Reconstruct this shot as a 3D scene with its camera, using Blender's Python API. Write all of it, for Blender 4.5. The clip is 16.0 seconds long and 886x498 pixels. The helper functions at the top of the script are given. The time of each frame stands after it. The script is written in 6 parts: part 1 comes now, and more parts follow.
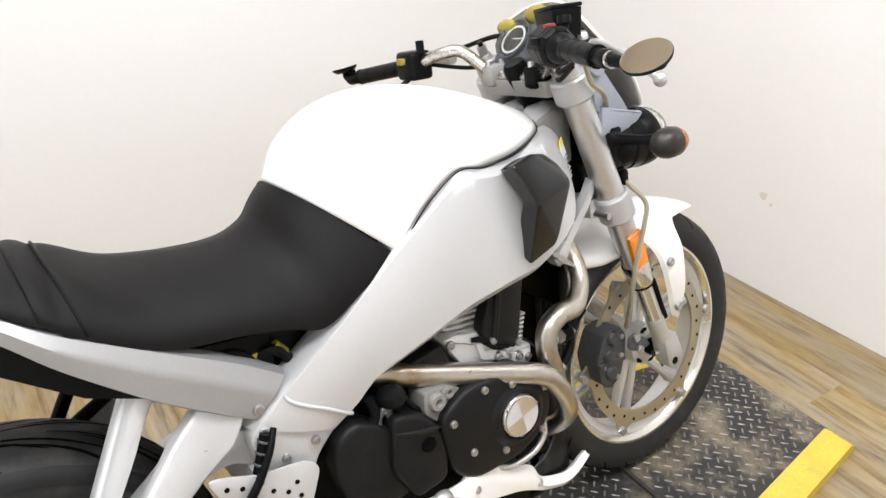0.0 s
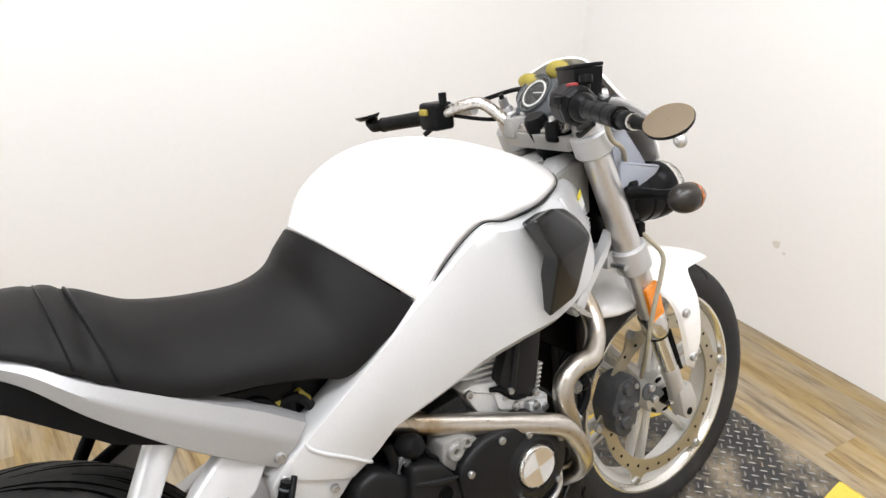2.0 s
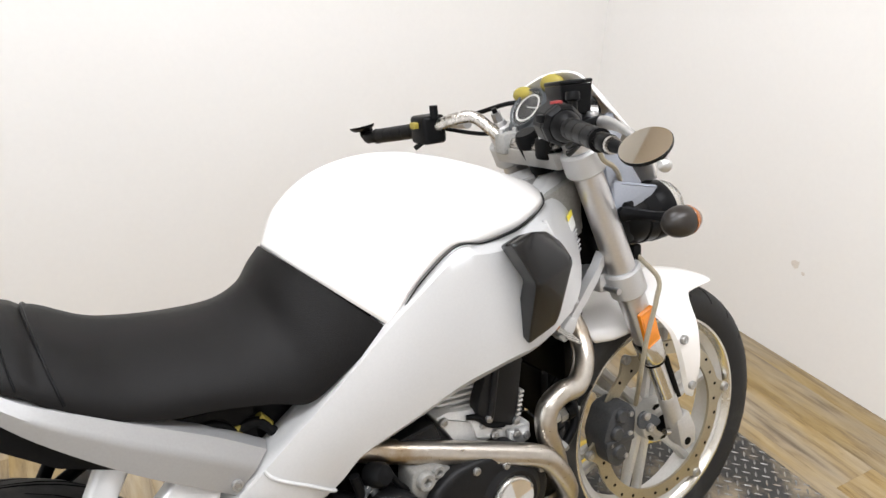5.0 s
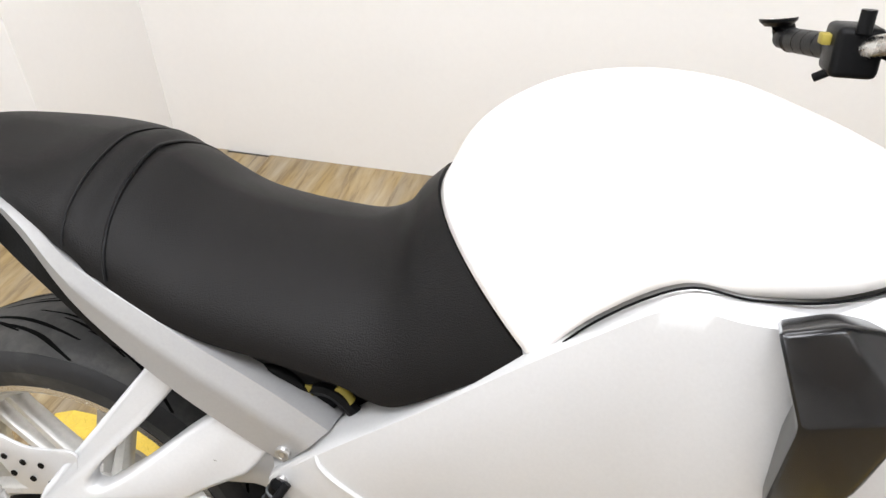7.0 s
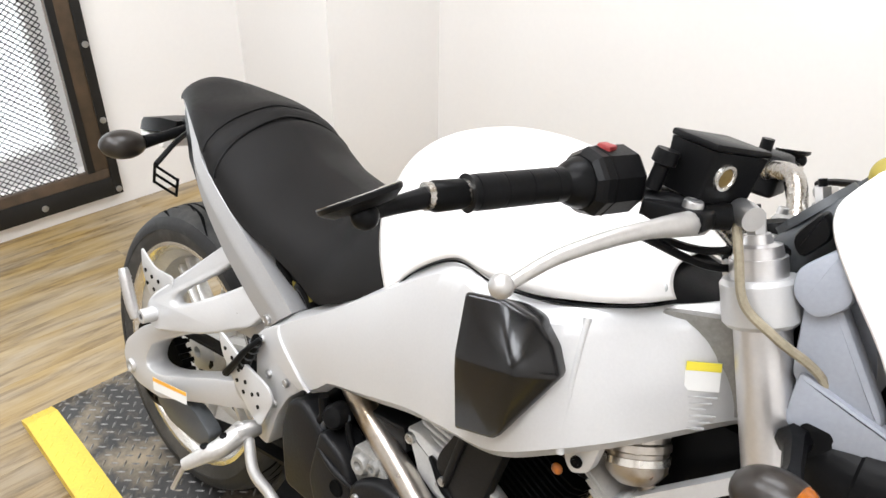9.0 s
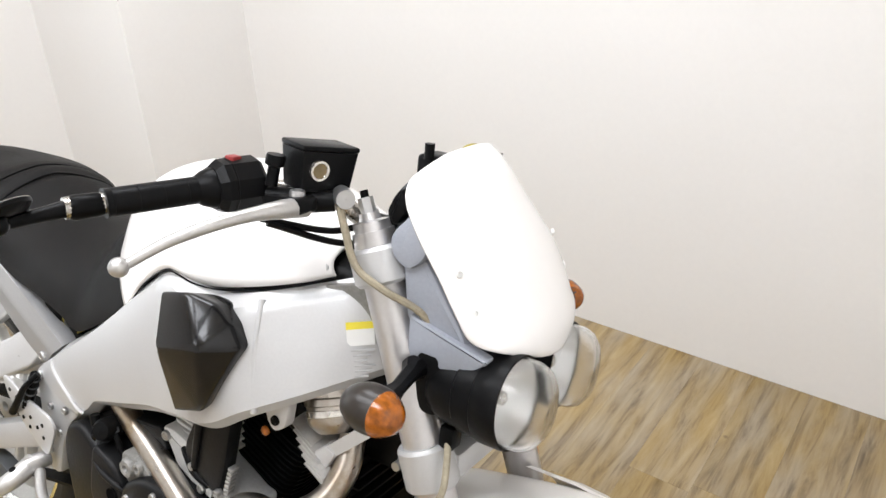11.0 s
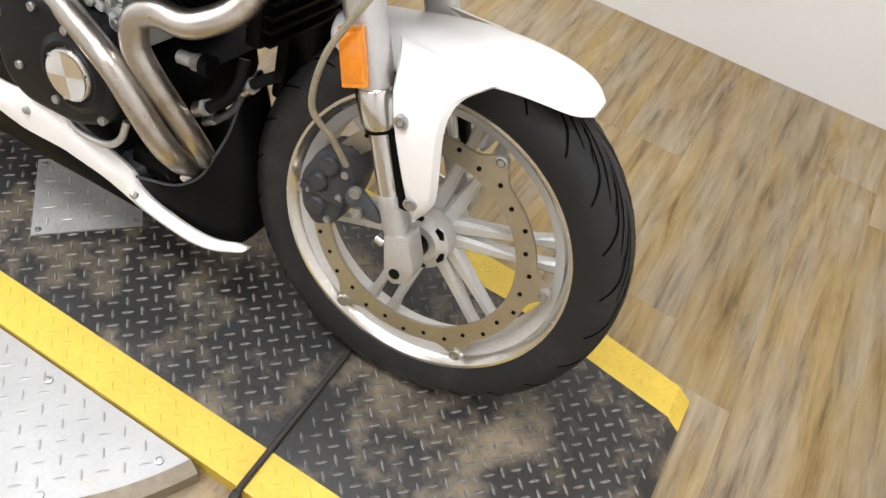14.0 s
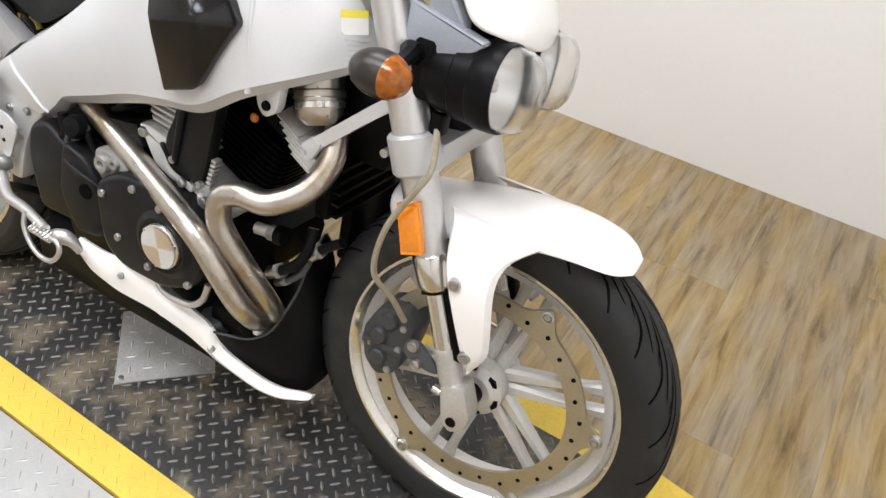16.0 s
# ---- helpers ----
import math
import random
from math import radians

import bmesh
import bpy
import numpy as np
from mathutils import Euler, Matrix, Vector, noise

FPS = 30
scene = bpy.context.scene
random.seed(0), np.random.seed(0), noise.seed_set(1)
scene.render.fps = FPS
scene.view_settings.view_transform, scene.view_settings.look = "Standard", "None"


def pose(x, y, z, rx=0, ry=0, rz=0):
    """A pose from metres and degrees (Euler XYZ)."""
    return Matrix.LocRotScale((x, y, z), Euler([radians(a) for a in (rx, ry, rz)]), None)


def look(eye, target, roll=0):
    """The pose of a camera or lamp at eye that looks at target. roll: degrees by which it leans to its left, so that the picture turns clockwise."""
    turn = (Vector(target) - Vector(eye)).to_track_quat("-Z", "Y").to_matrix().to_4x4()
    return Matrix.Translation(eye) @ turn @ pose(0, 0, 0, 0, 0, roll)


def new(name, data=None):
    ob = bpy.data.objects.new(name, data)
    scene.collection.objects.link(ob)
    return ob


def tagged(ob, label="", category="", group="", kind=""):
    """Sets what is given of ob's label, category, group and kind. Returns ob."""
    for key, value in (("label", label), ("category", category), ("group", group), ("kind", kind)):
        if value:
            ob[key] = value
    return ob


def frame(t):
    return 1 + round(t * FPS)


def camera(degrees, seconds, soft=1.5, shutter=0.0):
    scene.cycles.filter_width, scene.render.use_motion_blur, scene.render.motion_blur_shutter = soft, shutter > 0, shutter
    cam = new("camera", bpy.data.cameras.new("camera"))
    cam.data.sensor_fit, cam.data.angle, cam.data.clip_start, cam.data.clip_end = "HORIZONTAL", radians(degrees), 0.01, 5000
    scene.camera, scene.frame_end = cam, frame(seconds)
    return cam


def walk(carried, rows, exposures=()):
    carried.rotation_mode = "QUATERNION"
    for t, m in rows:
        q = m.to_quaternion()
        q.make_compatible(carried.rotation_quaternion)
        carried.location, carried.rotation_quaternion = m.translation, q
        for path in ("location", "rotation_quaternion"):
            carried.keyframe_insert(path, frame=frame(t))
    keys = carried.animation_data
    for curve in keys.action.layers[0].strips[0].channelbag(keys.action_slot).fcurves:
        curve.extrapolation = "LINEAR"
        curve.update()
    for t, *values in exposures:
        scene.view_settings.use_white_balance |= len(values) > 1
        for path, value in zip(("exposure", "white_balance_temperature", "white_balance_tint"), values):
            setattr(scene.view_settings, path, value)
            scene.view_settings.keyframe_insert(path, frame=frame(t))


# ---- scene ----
cam = camera(61.2, 16.0)
PATH = [
    (0, (-1.129, -0.863, 1.274), (-0.161, 0.596, 0.307), 1.1),
    (0.5, (-1.137, -0.862, 1.304), (-0.139, 0.62, 0.406), 1.4),
    (1, (-1.143, -0.858, 1.312), (-0.153, 0.633, 0.418), 1.0),
    (1.5, (-1.152, -0.86, 1.309), (-0.172, 0.638, 0.417), 2.4),
    (2, (-1.151, -0.856, 1.307), (-0.18, 0.649, 0.419), 1.9),
    (2.5, (-1.153, -0.853, 1.301), (-0.2, 0.658, 0.402), 1.4),
    (3, (-1.153, -0.849, 1.299), (-0.205, 0.657, 0.387), 1.5),
    (5.5, (-0.951, -0.854, 1.319), (-0.086, 0.716, 0.431), 2.1),
    (6, (-0.818, -0.736, 1.29), (-0.144, 0.841, 0.261), 0.1),
    (6.5, (-0.718, -0.571, 1.232), (-0.387, 0.991, 0.027), 2.0),
    (7, (-0.612, -0.492, 1.227), (-1.034, 1.021, -0.012), -1.3),
    (7.5, (-0.541, -0.423, 1.22), (-1.538, 0.792, -0.016), -3.5),
    (8, (-0.416, -0.53, 1.258), (-1.678, 0.667, 0.271), -5.6),
    (8.5, (-0.272, -0.61, 1.308), (-1.38, 0.693, 0.27), -5.3),
    (9, (-0.051, -0.538, 1.299), (-1.262, 0.657, 0.247), 1.1),
    (9.5, (0.146, -0.444, 1.331), (-1.174, 0.719, 0.378), -2.4),
    (12, (0.2965, -0.6115, 1.3306), (-0.5242, 0.9048, 0.317), 1.39),
    (12.5, (0.306, -0.658, 1.275), (-0.436, 0.813, 0.141), 3.5),
    (13, (0.287, -0.645, 1.218), (-0.339, 0.707, -0.117), 5.4),
    (13.5, (0.272, -0.637, 1.161), (-0.224, 0.624, -0.31), 10.1),
    (14, (0.271, -0.646, 1.134), (-0.172, 0.569, -0.392), 13.6),
    (14.5, (0.28, -0.668, 1.132), (-0.143, 0.556, -0.392), 15.4),
    (15, (0.284, -0.682, 1.172), (-0.216, 0.607, -0.273), 13.3),
    (15.5, (0.271, -0.688, 1.215), (-0.373, 0.635, -0.141), 8.7),
    (16, (0.274, -0.669, 1.224), (-0.432, 0.654, -0.098), 6.6),
]
EXPOSURES = [(0.0, -0.12), (3.0, -0.08), (5.5, -0.22), (6.5, -0.1), (8.0, 0.06), (9.5, -0.12), (12.0, -0.24), (13.0, -0.12), (16.0, -0.18)]
walk(cam, [(t, look(eye, target, roll)) for t, eye, target, roll in PATH], EXPOSURES)

# ---- light ----
world = bpy.data.worlds.new("room_air")
scene.world = world
world.use_nodes = True
world.node_tree.nodes["Background"].inputs[0].default_value = (0.97, 0.985, 1.0, 1)
world.node_tree.nodes["Background"].inputs[1].default_value = 0.05


def ceiling_lamp(x, y, sx, sy, watts, colour=(0.955, 0.985, 1.045)):
    data = bpy.data.lights.new("ceiling_lamp", "AREA")
    data.shape, data.size, data.size_y, data.energy, data.color = "RECTANGLE", sx, sy, watts, colour
    ob = new("ceiling_lamp", data)
    ob.matrix_world = pose(x, y, 2.63)
    return ob


for lx, ly, e in ((-1.6, -0.75, 36), (-0.1, -0.75, 41), (-0.85, 0.45, 32), (-0.9, -2.2, 18)):
    ceiling_lamp(lx, ly, 1.25, 0.6, e)
data = bpy.data.lights.new("window_daylight", "AREA")
data.shape, data.size, data.size_y, data.energy, data.color = "RECTANGLE", 1.2, 1.3, 6, (0.9, 0.96, 1.0)
lamp = new("window_daylight", data)
lamp.matrix_world = Matrix.Translation((-2.60, -0.35, 0.9)) @ pose(0, 0, 0, 0, -90, 0)

# ---- materials ----


def mat(name, colour, rough=0.5, metal=0.0, vary=0.12, scale=6.0, fine=60.0, bump=0.0, coat=0.0, stain=None, stain_at=0.62, rvary=0.12, spec=0.5):
    """Principled paint with two scales of noise in colour, gloss and relief; stain: a second colour in patches."""
    m = bpy.data.materials.new(name)
    m.use_nodes = True
    nt = m.node_tree
    p = nt.nodes["Principled BSDF"]
    co = nt.nodes.new("ShaderNodeTexCoord")
    n1 = nt.nodes.new("ShaderNodeTexNoise")
    n1.inputs["Scale"].default_value, n1.inputs["Detail"].default_value = scale, 6
    n2 = nt.nodes.new("ShaderNodeTexNoise")
    n2.inputs["Scale"].default_value, n2.inputs["Detail"].default_value = fine, 4
    for n in (n1, n2):
        nt.links.new(co.outputs["Object"], n.inputs["Vector"])
    add = nt.nodes.new("ShaderNodeMath")
    add.operation = "ADD"
    nt.links.new(n1.outputs["Fac"], add.inputs[0])
    nt.links.new(n2.outputs["Fac"], add.inputs[1])
    ramp = nt.nodes.new("ShaderNodeMapRange")
    ramp.inputs["From Min"].default_value, ramp.inputs["From Max"].default_value = 0.6, 1.4
    nt.links.new(add.outputs[0], ramp.inputs["Value"])
    mix = nt.nodes.new("ShaderNodeMix")
    mix.data_type = "RGBA"
    mix.inputs["A"].default_value = (*[max(0, c * (1 - vary)) for c in colour], 1)
    mix.inputs["B"].default_value = (*[min(1, c * (1 + vary)) for c in colour], 1)
    nt.links.new(ramp.outputs[0], mix.inputs["Factor"])
    out = mix.outputs["Result"]
    if stain:
        n3 = nt.nodes.new("ShaderNodeTexNoise")
        n3.inputs["Scale"].default_value, n3.inputs["Detail"].default_value, n3.inputs["Roughness"].default_value = scale * 0.9, 9, 0.65
        nt.links.new(co.outputs["Object"], n3.inputs["Vector"])
        r3 = nt.nodes.new("ShaderNodeMapRange")
        r3.inputs["From Min"].default_value, r3.inputs["From Max"].default_value = stain_at - 0.08, stain_at + 0.1
        nt.links.new(n3.outputs["Fac"], r3.inputs["Value"])
        mx = nt.nodes.new("ShaderNodeMix")
        mx.data_type = "RGBA"
        mx.inputs["B"].default_value = (*stain, 1)
        nt.links.new(out, mx.inputs["A"])
        nt.links.new(r3.outputs[0], mx.inputs["Factor"])
        out = mx.outputs["Result"]
    nt.links.new(out, p.inputs["Base Color"])
    rr = nt.nodes.new("ShaderNodeMapRange")
    rr.inputs["To Min"].default_value, rr.inputs["To Max"].default_value = max(0.02, rough - rvary * rough), min(1, rough + rvary)
    nt.links.new(n2.outputs["Fac"], rr.inputs["Value"])
    nt.links.new(rr.outputs[0], p.inputs["Roughness"])
    p.inputs["Metallic"].default_value = metal
    p.inputs["Specular IOR Level"].default_value = spec
    p.inputs["Coat Weight"].default_value = coat
    p.inputs["Coat Roughness"].default_value = 0.06
    if bump:
        b = nt.nodes.new("ShaderNodeBump")
        b.inputs["Strength"].default_value, b.inputs["Distance"].default_value = bump, 0.002
        nt.links.new(n2.outputs["Fac"], b.inputs["Height"])
        nt.links.new(b.outputs[0], p.inputs["Normal"])
    return m


WHITE = mat("white_gloss_paint", (0.86, 0.84, 0.82), 0.28, 0, 0.02, 3, 40, coat=0.6)
SILVER = mat("silver_painted_aluminium", (0.55, 0.55, 0.55), 0.34, 0.36, 0.04, 5, 300, bump=0.05)
RAIL = mat("silver_grey_tail_paint", (0.36, 0.36, 0.36), 0.34, 0.42, 0.05, 5, 300, bump=0.05)
CAST = mat("cast_aluminium", (0.50, 0.49, 0.47), 0.42, 0.6, 0.12, 14, 220, bump=0.15)
FORK = mat("brushed_fork_aluminium", (0.62, 0.61, 0.61), 0.30, 0.85, 0.06, 8, 180, bump=0.03)
CHROME = mat("polished_chrome", (0.66, 0.65, 0.63), 0.14, 1.0, 0.04, 8, 90)
STEEL = mat("brushed_stainless", (0.50, 0.465, 0.42), 0.26, 1.0, 0.12, 7, 120, bump=0.05, stain=(0.30, 0.22, 0.13), stain_at=0.60)
BLACK = mat("black_engine_paint", (0.0035, 0.0035, 0.0036), 0.30, 0, 0.3, 12, 200, bump=0.12, spec=0.07)
COVER = mat("satin_black_cover_paint", (0.0075, 0.0075, 0.008), 0.36, 0, 0.25, 14, 220, bump=0.15, spec=0.20)
BARECAST = mat("bare_bright_casting", (0.60, 0.60, 0.59), 0.40, 0.3, 0.12, 14, 220, bump=0.15)
EMBLEM_SHEEN = mat("beige_emblem_sheen", (0.60, 0.52, 0.40), 0.34, 0.7, 0.06, 20, 200)
PLASTIC = mat("black_plastic", (0.005, 0.005, 0.0053), 0.30, 0, 0.2, 10, 260, bump=0.10, spec=0.09)
SCOOP = mat("satin_black_scoop_plastic", (0.006, 0.006, 0.0063), 0.22, 0, 0.15, 9, 160, bump=0.0, spec=0.32, coat=0.2, rvary=0.02)
GREY = mat("blue_grey_plastic", (0.31, 0.33, 0.375), 0.42, 0, 0.08, 8, 240, bump=0.1)
DARKGREY = mat("dark_grey_plastic", (0.06, 0.065, 0.07), 0.45, 0, 0.15, 8, 240, bump=0.1)
RUBBER = mat("tyre_rubber", (0.014, 0.014, 0.0145), 0.55, 0, 0.3, 9, 160, bump=0.25, spec=0.35, stain=(0.040, 0.038, 0.035), stain_at=0.62)
DUSTRUBBER = mat("dusty_tyre_rubber", (0.030, 0.0295, 0.0285), 0.62, 0, 0.3, 9, 160, bump=0.25, spec=0.35, stain=(0.07, 0.067, 0.062), stain_at=0.56)
SMOKE = mat("smoky_gloss_plastic", (0.020, 0.016, 0.013), 0.28, 0, 0.3, 20, 120, spec=0.4)
# Near-black that stands for the shade inside tread cuts and a hole.
RECESS = mat("recess_shade_black", (0.003, 0.003, 0.003), 0.9, 0, 0.2, spec=0.05)
VINYL = mat("black_seat_vinyl", (0.0055, 0.005, 0.0048), 0.46, 0, 0.12, 5, 700, bump=0.35, spec=0.14)
ALLOY = mat("wheel_alloy", (0.60, 0.59, 0.565), 0.36, 0.35, 0.1, 10, 160, bump=0.05)
BARMETAL = mat("brushed_bar_steel", (0.44, 0.42, 0.39), 0.22, 1.0, 0.12, 10, 160, bump=0.05)
CASTDIM = mat("dull_cast_aluminium", (0.28, 0.275, 0.26), 0.5, 0.4, 0.25, 20, 220, bump=0.2)
LIP = mat("polished_rim_lip", (0.70, 0.68, 0.64), 0.2, 0.95, 0.08, 10, 120)
DISC = mat("worn_brake_rotor", (0.43, 0.385, 0.29), 0.34, 0.8, 0.12, 16, 200, bump=0.05)
AMBER = mat("amber_lens_plastic", (0.86, 0.27, 0.012), 0.2, 0, 0.12, 60, 160, coat=0.8)
AMBERDARK = mat("dark_amber_lens", (0.28, 0.078, 0.006), 0.14, 0, 0.6, 90, 160, coat=0.3, spec=0.4)
YELLOW = mat("yellow_plastic", (0.27, 0.215, 0.03), 0.6, 0, 0.1, 12, 90)
PEG = mat("bare_aluminium_peg", (0.52, 0.51, 0.495), 0.34, 0.75, 0.1, 20, 160, bump=0.1)
HOSE = mat("clear_braided_hose", (0.34, 0.30, 0.22), 0.4, 0.3, 0.2, 60, 300, bump=0.3)
BOLT = mat("bolt_steel", (0.5, 0.5, 0.5), 0.3, 0.95, 0.1)
LABELW = mat("white_sticker", (0.78, 0.78, 0.76), 0.45, 0, 0.03)
LABELO = mat("orange_sticker_band", (0.85, 0.42, 0.05), 0.45, 0, 0.04)
LABELY = mat("yellow_sticker_band", (0.85, 0.72, 0.06), 0.45, 0, 0.04)
LABELG = mat("grey_sticker_print", (0.45, 0.45, 0.45), 0.5, 0, 0.05)
WALL = mat("white_wall_paint", (0.80, 0.785, 0.765), 0.62, 0, 0.015, 1.2, 70, bump=0.08, stain=(0.74, 0.725, 0.70), stain_at=0.74)
CEIL = mat("beige_ceiling_paint", (0.62, 0.53, 0.42), 0.8, 0, 0.02, 2, 60)
DARKWOOD = mat("dark_stained_wood", (0.060, 0.040, 0.024), 0.5, 0, 0.5, 3, 30, bump=0.3, stain=(0.11, 0.07, 0.04), stain_at=0.56)
IRON = mat("black_iron_strip", (0.012, 0.012, 0.012), 0.45, 0.3, 0.2)
MESHWIRE = mat("dark_expanded_metal", (0.02, 0.02, 0.02), 0.45, 0.5, 0.2)
DUSTY = mat("black_tread_plate_with_dust", (0.040, 0.039, 0.038), 0.38, 0.3, 0.4, 7, 150, bump=0.15, stain=(0.30, 0.245, 0.17), stain_at=0.565)
YSTRIPE = mat("worn_yellow_safety_paint", (0.70, 0.50, 0.065), 0.5, 0, 0.14, 14, 160, bump=0.2, stain=(0.45, 0.34, 0.09), stain_at=0.68)
ALUPLATE = mat("bare_aluminium_tread_plate", (0.40, 0.40, 0.395), 0.40, 0.35, 0.1, 14, 200, bump=0.1, stain=(0.42, 0.39, 0.34), stain_at=0.66)
ALUDIM = mat("dirty_aluminium_tread_plate", (0.46, 0.455, 0.44), 0.40, 0.35, 0.25, 14, 200, bump=0.1, stain=(0.42, 0.39, 0.34), stain_at=0.64)
LUGS = mat("worn_tread_lug_steel", (0.20, 0.197, 0.19), 0.38, 0.4, 0.75, 9, 150, bump=0.1, stain=(0.24, 0.19, 0.13), stain_at=0.6)
BORDER = mat("weathered_border_wood", (0.26, 0.215, 0.155), 0.65, 0, 0.3, 5, 60, bump=0.4, stain=(0.11, 0.085, 0.06), stain_at=0.58)
DIRT = mat("dirty_rod_steel", (0.035, 0.030, 0.026), 0.6, 0.3, 0.4, 60, 200)


def wood_material():
    m = bpy.data.materials.new("oak_vinyl_plank")
    m.use_nodes = True
    nt = m.node_tree
    p = nt.nodes["Principled BSDF"]
    co = nt.nodes.new("ShaderNodeTexCoord")
    info = nt.nodes.new("ShaderNodeObjectInfo")
    off = nt.nodes.new("ShaderNodeVectorMath")
    off.operation = "MULTIPLY_ADD"
    comb = nt.nodes.new("ShaderNodeCombineXYZ")
    for k in range(3):
        nt.links.new(info.outputs["Random"], comb.inputs[k])
    nt.links.new(comb.outputs[0], off.inputs[0])
    off.inputs[1].default_value = (37, 19, 11)
    nt.links.new(co.outputs["Object"], off.inputs[2])
    mp = nt.nodes.new("ShaderNodeMapping")
    mp.inputs["Scale"].default_value = (1.7, 15.0, 4.0)
    nt.links.new(off.outputs[0], mp.inputs["Vector"])
    grain = nt.nodes.new("ShaderNodeTexNoise")
    grain.inputs["Scale"].default_value, grain.inputs["Detail"].default_value, grain.inputs["Roughness"].default_value, grain.inputs["Distortion"].default_value = 2.2, 10, 0.66, 0.45
    nt.links.new(mp.outputs[0], grain.inputs["Vector"])
    ramp = nt.nodes.new("ShaderNodeValToRGB")
    ramp.color_ramp.elements[0].position, ramp.color_ramp.elements[0].color = 0.30, (0.118, 0.074, 0.030, 1)
    ramp.color_ramp.elements[1].position, ramp.color_ramp.elements[1].color = 0.72, (0.410, 0.318, 0.180, 1)
    e = ramp.color_ramp.elements.new(0.48)
    e.color = (0.292, 0.210, 0.101, 1)
    nt.links.new(grain.outputs["Fac"], ramp.inputs["Fac"])
    mp2 = nt.nodes.new("ShaderNodeMapping")
    mp2.inputs["Scale"].default_value = (1.3, 5.0, 2.0)
    nt.links.new(off.outputs[0], mp2.inputs["Vector"])
    patch = nt.nodes.new("ShaderNodeTexNoise")
    patch.inputs["Scale"].default_value, patch.inputs["Detail"].default_value = 2.4, 4
    nt.links.new(mp2.outputs[0], patch.inputs["Vector"])
    hsv = nt.nodes.new("ShaderNodeHueSaturation")
    nt.links.new(ramp.outputs[0], hsv.inputs["Color"])
    sat = nt.nodes.new("ShaderNodeMapRange")
    sat.inputs["From Min"].default_value, sat.inputs["From Max"].default_value = 0.35, 0.65
    sat.inputs["To Min"].default_value, sat.inputs["To Max"].default_value = 0.72, 1.14
    nt.links.new(patch.outputs["Fac"], sat.inputs["Value"])
    nt.links.new(sat.outputs[0], hsv.inputs["Saturation"])
    val = nt.nodes.new("ShaderNodeMapRange")
    val.inputs["To Min"].default_value, val.inputs["To Max"].default_value = 0.88, 1.08
    nt.links.new(info.outputs["Random"], val.inputs["Value"])
    nt.links.new(val.outputs[0], hsv.inputs["Value"])
    kn = nt.nodes.new("ShaderNodeTexVoronoi")
    kn.inputs["Scale"].default_value = 5.5
    nt.links.new(off.outputs[0], kn.inputs["Vector"])
    kr = nt.nodes.new("ShaderNodeMapRange")
    kr.inputs["From Min"].default_value, kr.inputs["From Max"].default_value = 0.018, 0.045
    kr.inputs["To Min"].default_value, kr.inputs["To Max"].default_value = 0.6, 0.0
    nt.links.new(kn.outputs["Distance"], kr.inputs["Value"])
    mx = nt.nodes.new("ShaderNodeMix")
    mx.data_type = "RGBA"
    mx.inputs["B"].default_value = (0.13, 0.085, 0.045, 1)
    nt.links.new(hsv.outputs[0], mx.inputs["A"])
    nt.links.new(kr.outputs[0], mx.inputs["Factor"])
    nt.links.new(mx.outputs["Result"], p.inputs["Base Color"])
    p.inputs["Roughness"].default_value = 0.42
    b = nt.nodes.new("ShaderNodeBump")
    b.inputs["Strength"].default_value, b.inputs["Distance"].default_value = 0.12, 0.002
    nt.links.new(grain.outputs["Fac"], b.inputs["Height"])
    nt.links.new(b.outputs[0], p.inputs["Normal"])
    return m


WOOD = wood_material()


def glass_material(name, colour, rough):
    m = bpy.data.materials.new(name)
    m.use_nodes = True
    p = m.node_tree.nodes["Principled BSDF"]
    p.inputs["Base Color"].default_value = (*colour, 1)
    p.inputs["Transmission Weight"].default_value = 1.0
    p.inputs["Roughness"].default_value = rough
    p.inputs["IOR"].default_value = 1.3
    return m


GLASS = glass_material("clear_lens_glass", (0.97, 0.97, 0.96), 0.16)
MIRROR = bpy.data.materials.new("mirror_glass")
MIRROR.use_nodes = True
MIRROR.node_tree.nodes["Principled BSDF"].inputs["Base Color"].default_value = (0.86, 0.84, 0.80, 1)
MIRROR.node_tree.nodes["Principled BSDF"].inputs["Metallic"].default_value = 1
MIRROR.node_tree.nodes["Principled BSDF"].inputs["Roughness"].default_value = 0.03
REFLECTOR = mat("bright_reflector_bowl", (0.78, 0.79, 0.80), 0.34, 0.6, 0.05)
DAY = bpy.data.materials.new("window_daylight_panel")
DAY.use_nodes = True
nt = DAY.node_tree
em = nt.nodes.new("ShaderNodeEmission")
em.inputs["Color"].default_value, em.inputs["Strength"].default_value = (0.95, 0.98, 1.0, 1), 1.9
nt.links.new(em.outputs[0], nt.nodes["Material Output"].inputs["Surface"])

# ---- mesh helpers ----


def part(name, bm, material, parent=None, label="", smooth=True, kind=""):
    me = bpy.data.meshes.new(name)
    bmesh.ops.recalc_face_normals(bm, faces=bm.faces)
    bm.to_mesh(me)
    bm.free()
    me.materials.append(material)
    if smooth:
        me.polygons.foreach_set("use_smooth", [True] * len(me.polygons))
        me.set_sharp_from_angle(angle=radians(38))
    ob = new(name, me)
    while parent and parent.parent and parent.parent.parent:
        parent = parent.parent
    ob.parent = parent
    return tagged(ob, label, kind=kind)


def thing(name, label, category, group="", m=None):
    ob = tagged(new(name), label, category, group)
    if m:
        ob.matrix_world = m
    return ob


